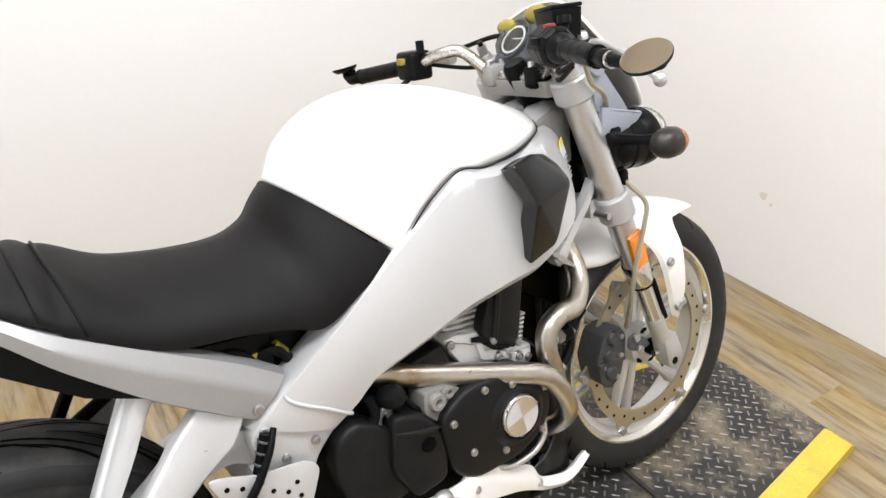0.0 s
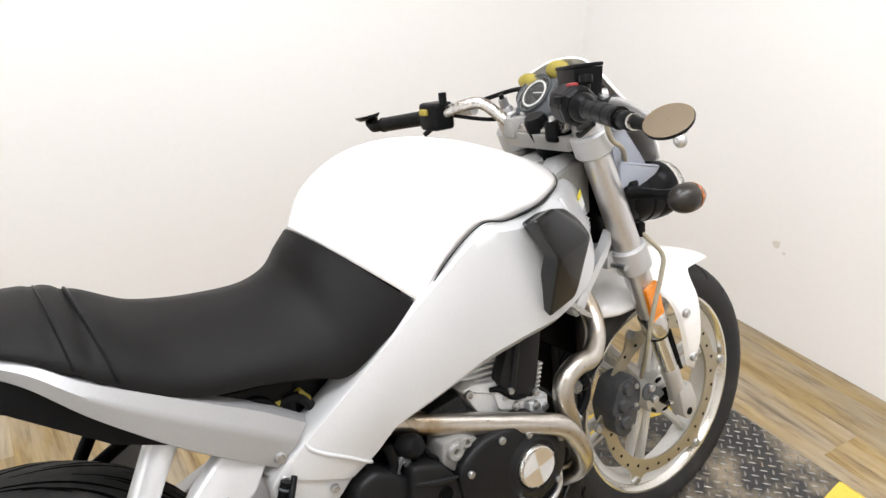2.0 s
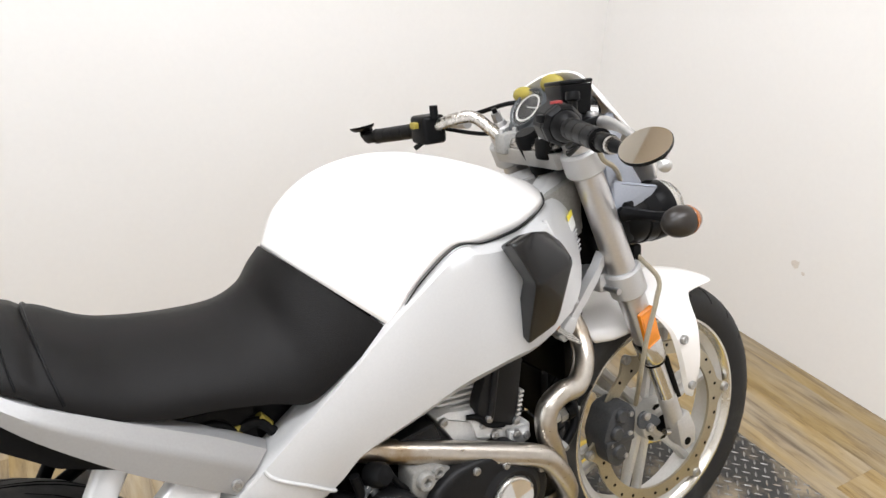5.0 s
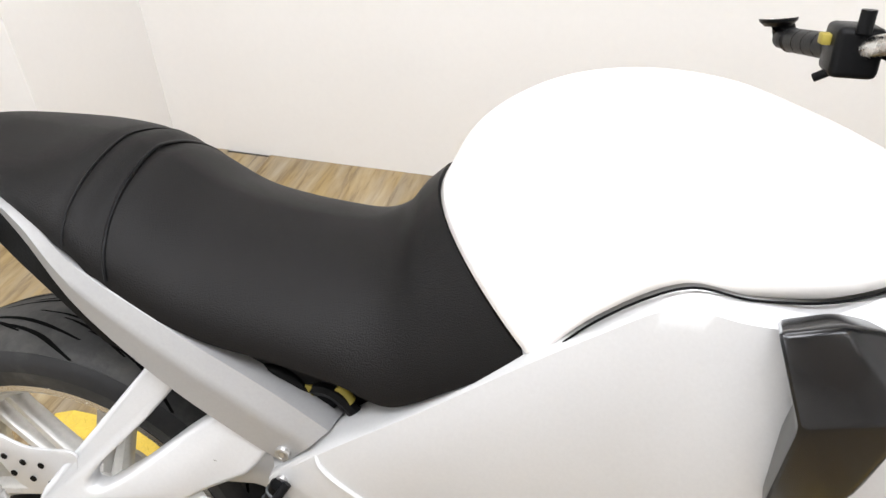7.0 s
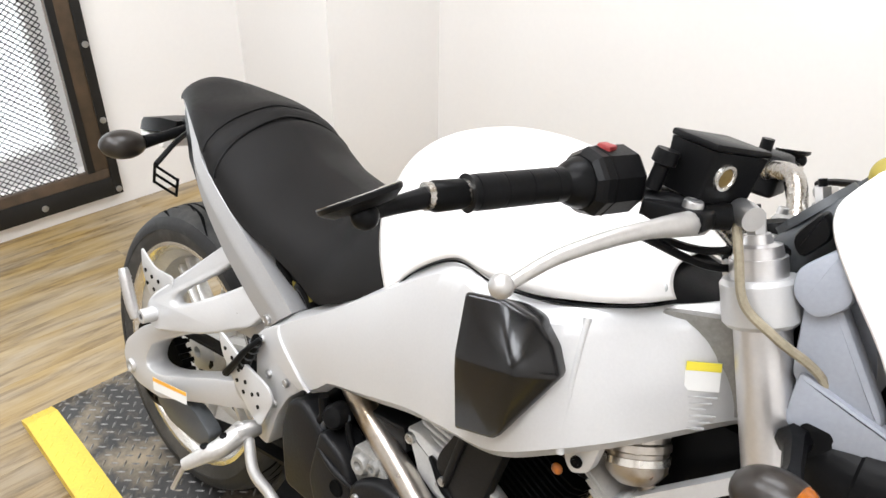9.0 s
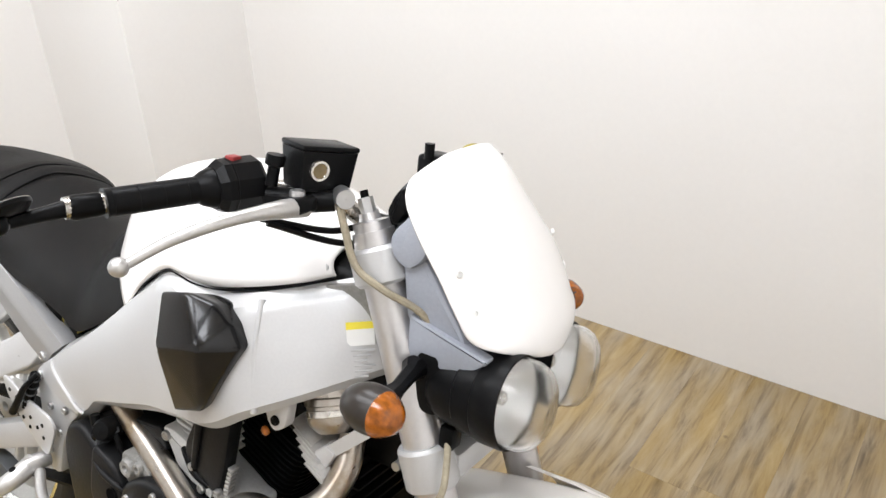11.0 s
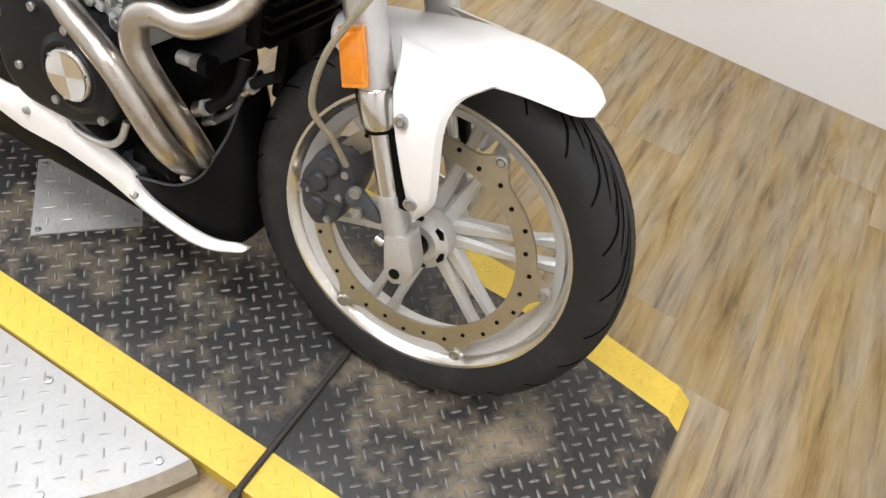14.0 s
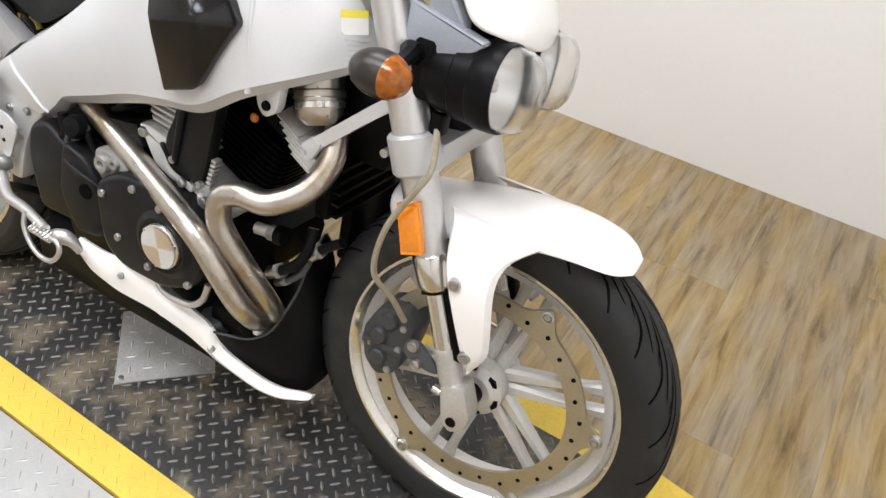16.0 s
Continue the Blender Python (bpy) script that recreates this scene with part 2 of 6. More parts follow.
def block(lo, hi, bevel=0.0, seg=2):
    bm = bmesh.new()
    bmesh.ops.create_cube(bm, size=1)
    for v in bm.verts:
        v.co = Vector([lo[k] + (v.co[k] + 0.5) * (hi[k] - lo[k]) for k in range(3)])
    if bevel:
        bmesh.ops.bevel(bm, geom=bm.edges[:], offset=bevel, segments=seg, profile=0.5, affect="EDGES")
    return bm


def join(*bms):
    out = bmesh.new()
    for b in bms:
        me = bpy.data.meshes.new("join")
        b.to_mesh(me)
        b.free()
        out.from_mesh(me)
        bpy.data.meshes.remove(me)
    return out


def moved(bm, m):
    bmesh.ops.transform(bm, matrix=m, verts=bm.verts)
    return bm


def spline(pts, n):
    """n points along a smooth curve through pts (tuples of any length)."""
    pts = [np.array(p, float) for p in pts]
    q = [2 * pts[0] - pts[1], *pts, 2 * pts[-1] - pts[-2]]
    out = []
    for i in range(n):
        u = i / (n - 1) * (len(pts) - 1)
        k = min(int(u), len(pts) - 2)
        t = u - k
        a, b, c, d = q[k : k + 4]
        out.append(0.5 * (2 * b + (c - a) * t + (2 * a - 5 * b + 4 * c - d) * t * t + (3 * b - a - 3 * c + d) * t ** 3))
    return out


def loft(rings, caps=True, closed=True):
    bm = bmesh.new()
    vs = [[bm.verts.new(p) for p in r] for r in rings]
    n = len(rings[0])
    for a, b in zip(vs, vs[1:]):
        for j in range(n if closed else n - 1):
            bm.faces.new((a[j], a[(j + 1) % n], b[(j + 1) % n], b[j]))
    if caps and closed:
        bm.faces.new(vs[0])
        bm.faces.new(vs[-1][::-1])
    bmesh.ops.remove_doubles(bm, verts=bm.verts, dist=1e-5)
    return bm


def tube(pts, radius, n=40, seg=14, smooth=True):
    """A round tube through points; radius: one number or one for each point."""
    rad = radius if isinstance(radius, (list, tuple)) else [radius] * len(pts)
    keyed = [(*p, r) for p, r in zip(pts, rad)]
    line = spline(keyed, n) if smooth and len(pts) > 2 else [np.array(k, float) for k in keyed]
    rings, up = [], None
    for i, p in enumerate(line):
        a, b = line[max(i - 1, 0)][:3], line[min(i + 1, len(line) - 1)][:3]
        t = Vector(b - a).normalized()
        if up is None:
            up = t.orthogonal().normalized()
        up = (up - t * up.dot(t)).normalized()
        side = t.cross(up)
        rings.append([Vector(p[:3]) + float(p[3]) * (math.cos(w) * up + math.sin(w) * side) for w in [2 * math.pi * k / seg for k in range(seg)]])
    return loft(rings)


def rod(a, b, r, r2=None, seg=16):
    return tube([a, b], [r, r if r2 is None else r2], seg=seg, smooth=False)


def lathe(profile, centre, axis=(0, 1, 0), seg=64, close=True):
    """profile: (radius, distance along axis) pairs."""
    ax = Vector(axis).normalized()
    u = ax.orthogonal().normalized()
    w = ax.cross(u)
    c = Vector(centre)
    rings = [[c + ax * h + r * (math.cos(2 * math.pi * k / seg) * u + math.sin(2 * math.pi * k / seg) * w) for h0, (r, h) in enumerate(profile)] for k in range(seg)]
    bm = bmesh.new()
    vs = [[bm.verts.new(p) for p in r] for r in rings]
    n = len(profile)
    for i in range(seg):
        a, b = vs[i], vs[(i + 1) % seg]
        for j in range(n if close else n - 1):
            bm.faces.new((a[j], a[(j + 1) % n], b[(j + 1) % n], b[j]))
    bmesh.ops.remove_doubles(bm, verts=bm.verts, dist=1e-6)
    return bm


def plate(outline, y0, y1, bevel=0.003, holes=(), seg=2):
    """A plate with an outline in x, z between two values of y. holes: (x, z, r)."""
    bm = bmesh.new()
    a = [bm.verts.new((x, y0, z)) for x, z in outline]
    b = [bm.verts.new((x, y1, z)) for x, z in outline]
    n = len(outline)
    bm.faces.new(a)
    bm.faces.new(b[::-1])
    for i in range(n):
        bm.faces.new((a[i], b[i], b[(i + 1) % n], a[(i + 1) % n]))
    bmesh.ops.recalc_face_normals(bm, faces=bm.faces)
    if bevel:
        caps = [e for e in bm.edges if abs(e.verts[0].co.y - e.verts[1].co.y) < 1e-7]
        bmesh.ops.bevel(bm, geom=caps, offset=bevel, segments=seg, profile=0.5, affect="EDGES")
    return bm


def rounded(outline, r=0.01, k=4):
    """Corners of a 2D outline rounded off."""
    out = []
    n = len(outline)
    for i in range(n):
        p, c, q = Vector(outline[i - 1]), Vector(outline[i]), Vector(outline[(i + 1) % n])
        d1, d2 = min(r, (p - c).length * 0.45), min(r, (q - c).length * 0.45)
        a, b = c + (p - c).normalized() * d1, c + (q - c).normalized() * d2
        for j in range(k + 1):
            t = j / k
            out.append(tuple((1 - t) ** 2 * a + 2 * t * (1 - t) * c + t * t * b))
    return out


def ball(c, rx, ry, rz, u=20, v=12):
    bm = bmesh.new()
    bmesh.ops.create_uvsphere(bm, u_segments=u, v_segments=v, radius=1)
    for w in bm.verts:
        w.co = Vector((c[0] + w.co.x * rx, c[1] + w.co.y * ry, c[2] + w.co.z * rz))
    return bm


def mirrored(bm):
    """The same mesh on the other side of the machine."""
    bmesh.ops.scale(bm, vec=(1, -1, 1), verts=bm.verts)
    bmesh.ops.reverse_faces(bm, faces=bm.faces)
    return bm


def screw(c, axis, r, h):
    ax = Vector(axis).normalized()
    return lathe([(0.0005, h), (r * 0.45, h), (r * 0.5, h * 0.45), (r * 0.62, h), (r * 0.9, h * 0.9), (r, h * 0.5), (r, -h), (0.0005, -h)], c, ax, 14)


# ---- room ----
FZ = -0.04            # wooden floor; the lift's deck is at 0
XW, XF, YL, YB, ZC = -2.632, 0.935, 1.405, -3.0, 2.7


def structure(name, lo, hi, material, label, category):
    ob = part(name, block(lo, hi), material, None, label, smooth=False, kind="structure")
    ob["category"] = category
    return ob


floor = structure("floor", (XW - 0.4, YB - 0.1, FZ - 0.12), (XF + 0.1, YL + 0.1, FZ - 0.004), DIRT, "oak-look vinyl plank floor with grey worn patches", "floor")
structure("wall_left", (XW - 0.1, YL, FZ - 0.01), (XF, YL + 0.1, ZC), WALL, "plain white painted wall with faint scuffs", "wall")
structure("wall_front", (XF, YB, FZ - 0.01), (XF + 0.1, YL + 0.1, ZC), WALL, "plain white painted wall with a small scuff", "wall")
# Unseen wall behind the camera, added to close the room for bounced light.
structure("wall_back", (XW, YB - 0.1, FZ - 0.01), (XF, YB, ZC), WALL, "unseen white wall added to close the room", "wall")
structure("wall_pillar", (XW, 0.90, FZ - 0.01), (-2.062, YL, ZC), WALL, "white boxed-out pillar in the corner", "wall")
structure("ceiling", (XW - 0.1, YB - 0.1, ZC), (XF + 0.1, YL + 0.1, ZC + 0.1), CEIL, "plain beige ceiling", "ceiling")
# window wall with a low caged window
WY0, WY1, WZ0, WZ1 = -1.065, 0.283, 0.068, 1.75
wall = bmesh.new()
wall = join(block((XW - 0.3, WY1, FZ - 0.01), (XW, 0.90, ZC)), block((XW - 0.3, YB, FZ - 0.01), (XW, WY0, ZC)), block((XW - 0.3, WY0, FZ - 0.01), (XW, WY1, WZ0)), block((XW - 0.3, WY0, WZ1), (XW, WY1, ZC)))
wall_window = part("wall_window", wall, WALL, None, "white painted wall around a low caged window", smooth=False, kind="structure")
wall_window["category"] = "wall"
window = tagged(new("window_1"), "low window behind dark timber frame and metal mesh", "window", kind="structure")
part("pane", block((XW - 0.26, WY0, WZ0), (XW - 0.24, WY1, WZ1)), DAY, window, "bright white daylight pane", smooth=False)
inner = [block((XW - 0.235, WY0, WZ0), (XW - 0.17, WY1, WZ0 + 0.10), 0.004), block((XW - 0.235, WY1 - 0.07, WZ0 + 0.1), (XW - 0.17, WY1, WZ1), 0.004)]
part("inner_frame", join(*inner), LABELW, window, "white inner window frame")
FW = 0.105
sides = {"bottom": ((WY0 - 0.05, WZ0 - 0.05), (WY1 + 0.05, WZ0 + FW - 0.05)), "side": ((WY1 + 0.05 - FW, WZ0 + FW - 0.05), (WY1 + 0.05, WZ1 + 0.05)), "far": ((WY0 - 0.05, WZ0 + FW - 0.05), (WY0 - 0.05 + FW, WZ1 + 0.05))}
for k, ((a, b), (c, d)) in sides.items():
    part("frame", block((XW, a, b), (XW + 0.028, c, d), 0.004), DARKWOOD, window, "dark stained timber frame board")
for lo, hi in (((XW + 0.028, WY1 + 0.018, WZ0 - 0.05), (XW + 0.034, WY1 + 0.05, WZ1 + 0.05)), ((XW + 0.028, WY1 + 0.05 - FW, WZ0 + FW - 0.05), (XW + 0.034, WY1 + 0.075 - FW, WZ1 + 0.05)),
               ((XW + 0.028, WY0 - 0.05, WZ0 - 0.05), (XW + 0.034, WY1 + 0.018, WZ0 + 0.02))):
    part("iron_strip", block(lo, hi, 0.001), IRON, window, "black iron edge strip")
for k in range(8):
    part("bolt", screw((XW + 0.035, WY1 + 0.036, WZ0 - 0.03 + 0.263 * k), (1, 0, 0), 0.011, 0.005), BOLT, window)
for k in range(6):
    part("bolt", screw((XW + 0.035, WY1 - 0.22 - 0.24 * k, WZ0 - 0.02), (1, 0, 0), 0.011, 0.005), BOLT, window)
# expanded metal mesh: zigzag strands, diamonds 45 x 20 mm
strands = bmesh.new()
dw, dh, w = 0.045, 0.0200, 0.0056
y0, y1, z0, z1 = WY0 + 0.055, WY1 - 0.055, WZ0 + 0.055, WZ1
n, rows = int((y1 - y0) / dw), int(1.25 / dh)
for r in range(rows):
    for s in (1, -1):
        prev = None
        for k in range(2 * n + 1):
            yy = y0 + k * dw / 2
            zz = z0 + (r + 0.5) * dh + s * (dh / 2) * (1 if (k + r) % 2 else -1) * 0.96
            cur = [strands.verts.new((XW + 0.012, yy, zz - w / 2)), strands.verts.new((XW + 0.015, yy, zz + w / 2))]
            if prev:
                strands.faces.new((prev[0], cur[0], cur[1], prev[1]))
            prev = cur
mesh_panel = part("mesh_panel", strands, MESHWIRE, window, "dark expanded metal mesh", smooth=False, kind="stuff")

# ---- lift deck set in the floor ----
NEAR, FAR, XR, XFR = -0.336, 0.297, -1.70, 0.485
deck = thing("motorcycle_lift", "black steel tread-plate lift deck with yellow painted edges", "lift")


def deck_edge(x):
    """Outer y of the deck on both sides at x: it narrows toward the front end."""
    t = min(max((x - 0.10) / (XFR - 0.10), 0), 1)
    return NEAR + 0.063 * t, FAR - 0.056 * t


def deck_top(x):
    """The deck bends down at its two ends."""
    return -0.026 * min(max((XR + 0.055 - x) / 0.055, 0), 1) - 0.02 * min(max((x - XFR + 0.03) / 0.03, 0), 1)


xs = [XR, XR + 0.055, -1.2, -0.7, -0.079, -0.069, 0.10, 0.25, 0.4, XFR - 0.03, XFR]


def deck_strip(f0, f1, dz, name, material, label):
    bm = bmesh.new()
    rows_ = []
    for x in xs:
        a, b = deck_edge(x)
        ya, yb = f0(a, b), f1(a, b)
        zt = deck_top(x) + dz
        rows_.append([bm.verts.new(p) for p in ((x, ya, FZ - 0.003), (x, ya, zt), (x, yb, zt), (x, yb, FZ - 0.003))])
    for a, b in zip(rows_, rows_[1:]):
        for j in range(3):
            bm.faces.new((a[j], a[j + 1], b[j + 1], b[j]))
    bm.faces.new(rows_[0])
    bm.faces.new(rows_[-1][::-1])
    return part(name, bm, material, deck, label, smooth=False)


STRIPE = 0.072
deck_strip(lambda a, b: a + STRIPE, lambda a, b: b - STRIPE, 0.0, "deck_plate", DUSTY, "dusty black tread plate")
deck_strip(lambda a, b: a, lambda a, b: a + STRIPE, 0.0, "edge_stripe", YSTRIPE, "worn yellow painted edge")
deck_strip(lambda a, b: b - STRIPE, lambda a, b: b, 0.0, "edge_stripe", YSTRIPE, "worn yellow painted edge")


LUGP = 0.0235


def lug(bm, x, y, z, ang, L=0.0098, W=0.0025, H=0.0018):
    c, s = math.cos(ang), math.sin(ang)
    P = lambda a, b, h: bm.verts.new((x + a * c - b * s, y + a * s + b * c, z + h))
    e1, e2 = P(-L, 0, 0), P(L, 0, 0)
    lo = [P(-L * 0.45, -W, 0), P(L * 0.45, -W, 0), P(L * 0.45, W, 0), P(-L * 0.45, W, 0)]
    hi = [P(-L * 0.55, 0, H), P(L * 0.55, 0, H)]
    for f in ((e1, lo[0], hi[0]), (lo[0], lo[1], hi[1], hi[0]), (lo[1], e2, hi[1]), (e2, lo[2], hi[1]), (lo[2], lo[3], hi[0], hi[1]), (lo[3], e1, hi[0])):
        bm.faces.new(f)


def lugs(inside, z, x0, x1, y0, y1, pitch=0.0245, height=0.0018, length=0.0108):
    """Raised tread lugs on a slanted grid, each end pointing at its neighbour's side, wherever inside(x, y) holds."""
    bm = bmesh.new()
    cx, cy, k = (x0 + x1) / 2, (y0 + y1) / 2, math.sqrt(0.5) * pitch
    n = int(((x1 - x0) + (y1 - y0)) / pitch) + 2
    for i in range(-n, n):
        for j in range(-n, n):
            x, y = cx + (i - j) * k, cy + (i + j) * k
            if x0 < x < x1 and y0 < y < y1 and inside(x, y):
                lug(bm, x, y, z(x), math.pi / 4 if (i + j) % 2 else -math.pi / 4, L=length, H=height)
    return bm


part("tread_pattern", lugs(lambda x, y: XR + 0.01 < x < XFR - 0.015 and abs(x + 0.074) > 0.02 and deck_edge(x)[0] + STRIPE + 0.008 < y < deck_edge(x)[1] - STRIPE - 0.008, deck_top, XR, XFR, NEAR, FAR, LUGP), LUGS, deck, "raised tread lugs", kind="stuff")
part("tread_pattern", lugs(lambda x, y: XR + 0.01 < x < XFR - 0.015 and (deck_edge(x)[0] + 0.01 < y < deck_edge(x)[0] + STRIPE - 0.006 or deck_edge(x)[1] - STRIPE + 0.006 < y < deck_edge(x)[1] - 0.01), deck_top, XR, XFR, NEAR, FAR, LUGP, height=0.0009), YSTRIPE, deck, "yellow tread lugs", kind="stuff")
part("hinge_rod", tube([(-0.068, NEAR - 0.012, -0.006), (-0.068, NEAR + 0.004, 0.003), (-0.076, FAR - 0.01, 0.003)], 0.0055, smooth=False, seg=10), DIRT, deck, "grimy hinge rod across the deck")
part("rod_tip", block((-0.075, NEAR - 0.02, -0.02), (-0.06, NEAR - 0.004, 0.004), 0.003), DIRT, deck)
# small bolted aluminium panel on the deck
panel = thing("deck_panel", "small bare aluminium tread-plate panel bolted on the lift deck", "panel")
C0, U0, V0 = Vector((-0.678, -0.045)), Vector((0.135, -0.0015)), Vector((0.002, -0.137))
quad = [C0 - U0, C0 - V0, C0 + U0, C0 + V0]
bm = bmesh.new()
lo = [bm.verts.new((p.x, p.y, -0.001)) for p in quad]
hi = [bm.verts.new((p.x, p.y, 0.0035)) for p in quad]
bm.faces.new(lo), bm.faces.new(hi)
for i in range(4):
    bm.faces.new((lo[i], lo[(i + 1) % 4], hi[(i + 1) % 4], hi[i]))
part("panel_plate", bm, ALUDIM, panel, smooth=False)
part("tread_pattern", lugs(lambda x, y: abs((x - C0.x) / 0.135) + abs((y - C0.y) / 0.137) < 0.86, lambda x: 0.0035, -0.82, -0.54, -0.19, 0.1, 0.034, height=0.0012), ALUDIM, panel, kind="stuff")
for p in quad:
    q = C0 + (p - C0) * 0.88
    part("bolt", screw((q.x, q.y, 0.004), (0, 0, 1), 0.006, 0.003), BOLT, panel)
# round aluminium plate beside the deck, with a curved wooden border
disc = thing("round_floor_plate", "bright round aluminium tread plate beside the lift", "plate")
RC, RR = Vector((-0.62, -0.13)), 0.503


def sector(r0, r1, z0, z1, cut, seg=72):
    bm = bmesh.new()
    a0 = math.asin((cut - RC.y) / r0) if r0 > 0.3 else math.asin((cut - RC.y) / r1)
    ring = []
    for k in range(seg + 1):
        a = math.pi - a0 + (math.pi + 2 * a0) * k / seg
        pts = []
        for r in (r0, r1):
            p = (RC.x + r * math.cos(a), RC.y + r * math.sin(a))
            if r0 < 0.3 and r == r0:
                p = (RC.x + r1 * math.cos(a), cut)
            pts.append((p[0], min(p[1], cut)))
        ring.append([bm.verts.new((*pts[0], z1)), bm.verts.new((*pts[1], z1)), bm.verts.new((*pts[1], z0)), bm.verts.new((*pts[0], z0))])
    for a, b in zip(ring, ring[1:]):
        for j in range(4):
            try:
                bm.faces.new((a[j], a[(j + 1) % 4], b[(j + 1) % 4], b[j]))
            except ValueError:
                pass
    bmesh.ops.remove_doubles(bm, verts=bm.verts, dist=1e-5)
    return bm


part("plate_disc", sector(0.1, RR, FZ, -0.012, NEAR - 0.003), ALUPLATE, disc, smooth=False)
part("tread_pattern", lugs(lambda x, y: (Vector((x, y)) - RC).length < RR - 0.02 and y < NEAR - 0.015, lambda x: -0.012, -1.13, -0.1, -0.64, NEAR, 0.030, height=0.0010), ALUPLATE, disc, kind="stuff")
for x, y in ((-0.434, -0.363), (-0.199, -0.367), (-0.30, -0.50), (-0.62, -0.61), (-0.85, -0.37)):
    part("bolt", screw((x, y, -0.011), (0, 0, 1), 0.007, 0.003), BOLT, disc)


def scuff(parent, centre, axis, size, label):
    """A chipped patch of thin filler on a wall: an uneven star a fraction of a millimetre proud."""
    r2 = random.Random(int(size * 1000))
    bm = bmesh.new()
    pts = []
    for k in range(14):
        a = 2 * math.pi * k / 14
        r = size * (0.5 + 0.5 * r2.random())
        u, w = r * math.cos(a), r * math.sin(a)
        pts.append(bm.verts.new((centre[0], centre[1] + u, centre[2] + w) if axis == 0 else (centre[0] + u, centre[1], centre[2] + w)))
    face = bm.faces.new(pts)
    ext = bmesh.ops.extrude_face_region(bm, geom=[face])
    bmesh.ops.translate(bm, vec=(-0.0006, 0, 0) if axis == 0 else (0, -0.0006, 0), verts=[v for v in ext["geom"] if isinstance(v, bmesh.types.BMVert)])
    part("scuff", bm, SCUFF, parent, label, smooth=False)


SCUFF = mat("beige_wall_scuff", (0.66, 0.61, 0.55), 0.75, 0, 0.08, 60, 300)
scuff(bpy.data.objects["wall_front"], (XF - 0.0002, 0.397, 0.279), 0, 0.019, "small chipped beige scuff")
scuff(bpy.data.objects["wall_front"], (XF - 0.0002, 0.365, 0.262), 0, 0.008, "small chipped beige scuff")
border = part("border_ring", sector(RR, RR + 0.027, FZ, -0.009, NEAR - 0.003), BORDER, disc, "weathered wooden border strip")


# ---- motorcycle: x ahead from the front axle, y to its left, z up from the deck ----
bike = thing("motorcycle", "white and silver naked sport motorcycle leaning on its side stand", "motorcycle", m=Matrix.Translation((0, -0.008, 0)) @ pose(0, 0, 0, 0, 0, 2.7) @ pose(0, 0, 0, -12.4, 0, 0))
AX, AZ, RX, RZ = -0.006, 0.297, -1.252, 0.297     # axles


def arch(L, T, n=15, p=0.62, q=0.85, hollow=0.0):
    """An arch from the right lower edge L (x, y, z) over the ridge T (x, z) to the left lower edge; p rounds its sides, q its shoulders."""
    ring = []
    for k in range(2 * n + 1):
        a = math.pi * k / (2 * n)
        s, c = math.sin(a), math.cos(a)
        f = abs(s) ** q
        y = -math.copysign(abs(c) ** p, c) * L[1]
        y *= 1 - hollow * math.exp(-((f - 0.32) / 0.2) ** 2)
        ring.append((L[0] + (T[0] - L[0]) * f, y, L[2] + (T[1] - L[2]) * f))
    return ring


def shell(keys, n, thick=0.004, **kw):
    """An open shell lofted over arches; keys: (Lx, Ly, Lz, Tx, Tz, hollow, p, q)."""
    rows = spline(keys, n)
    bm = loft([arch(r[:3], r[3:5], hollow=r[5], p=r[6], q=r[7], **kw) for r in rows], caps=False, closed=False)
    bmesh.ops.recalc_face_normals(bm, faces=bm.faces)
    return bm


# tank cover
tank_keys = [(-0.662, 0.159, 0.729, -0.774, 0.834, 0.0), (-0.612, 0.166, 0.786, -0.742, 0.890, 0.05), (-0.552, 0.170, 0.826, -0.680, 0.930, 0.07), (-0.500, 0.168, 0.822, -0.600, 0.947, 0.05),
             (-0.445, 0.170, 0.829, -0.510, 0.940, 0.02), (-0.388, 0.148, 0.840, -0.430, 0.915, 0.0), (-0.350, 0.122, 0.849, -0.385, 0.897, 0.0), (-0.326, 0.086, 0.856, -0.350, 0.882, 0.0)]
tank_keys = [(*k, p, q) for k, p, q in zip(tank_keys, (0.81, 0.84, 0.84, 0.82, 0.80, 0.80, 0.80, 0.80), (1.62, 1.42, 1.22, 1.06, 0.97, 0.94, 0.94, 0.94))]
bm = shell(tank_keys, 60)
tank = part("tank_cover", bm, WHITE, bike, "glossy white plastic tank cover")
for s in (-1, 1):
    # Thin black tube draws the shade in the gap below the tank edge.
    part("tank_gap_shade", tube([(k[0] + 0.002, s * (k[1] + 0.001), k[2] - 0.003) for k in tank_keys], 0.0012, n=60, seg=8), BLACK, tank, "thin black strip standing for shade in the tank gap")
tank.modifiers.new("thickness", "SOLIDIFY").thickness = 0.006
for s in (-1, 1):
    part("tank_bolt", screw((-0.344, s * 0.090, 0.860), (0.1, s * 0.75, 0.65), 0.008, 0.004), BOLT, tank)
# filler and fairing behind the tank's front edge
part("tank_front_panel", loft([arch((-0.345, 0.082, 0.83), (-0.37, 0.872)), arch((-0.30, 0.07, 0.83), (-0.32, 0.86)), arch((-0.275, 0.05, 0.82), (-0.285, 0.845))], closed=True), PLASTIC, bike, "black panel ahead of the tank")

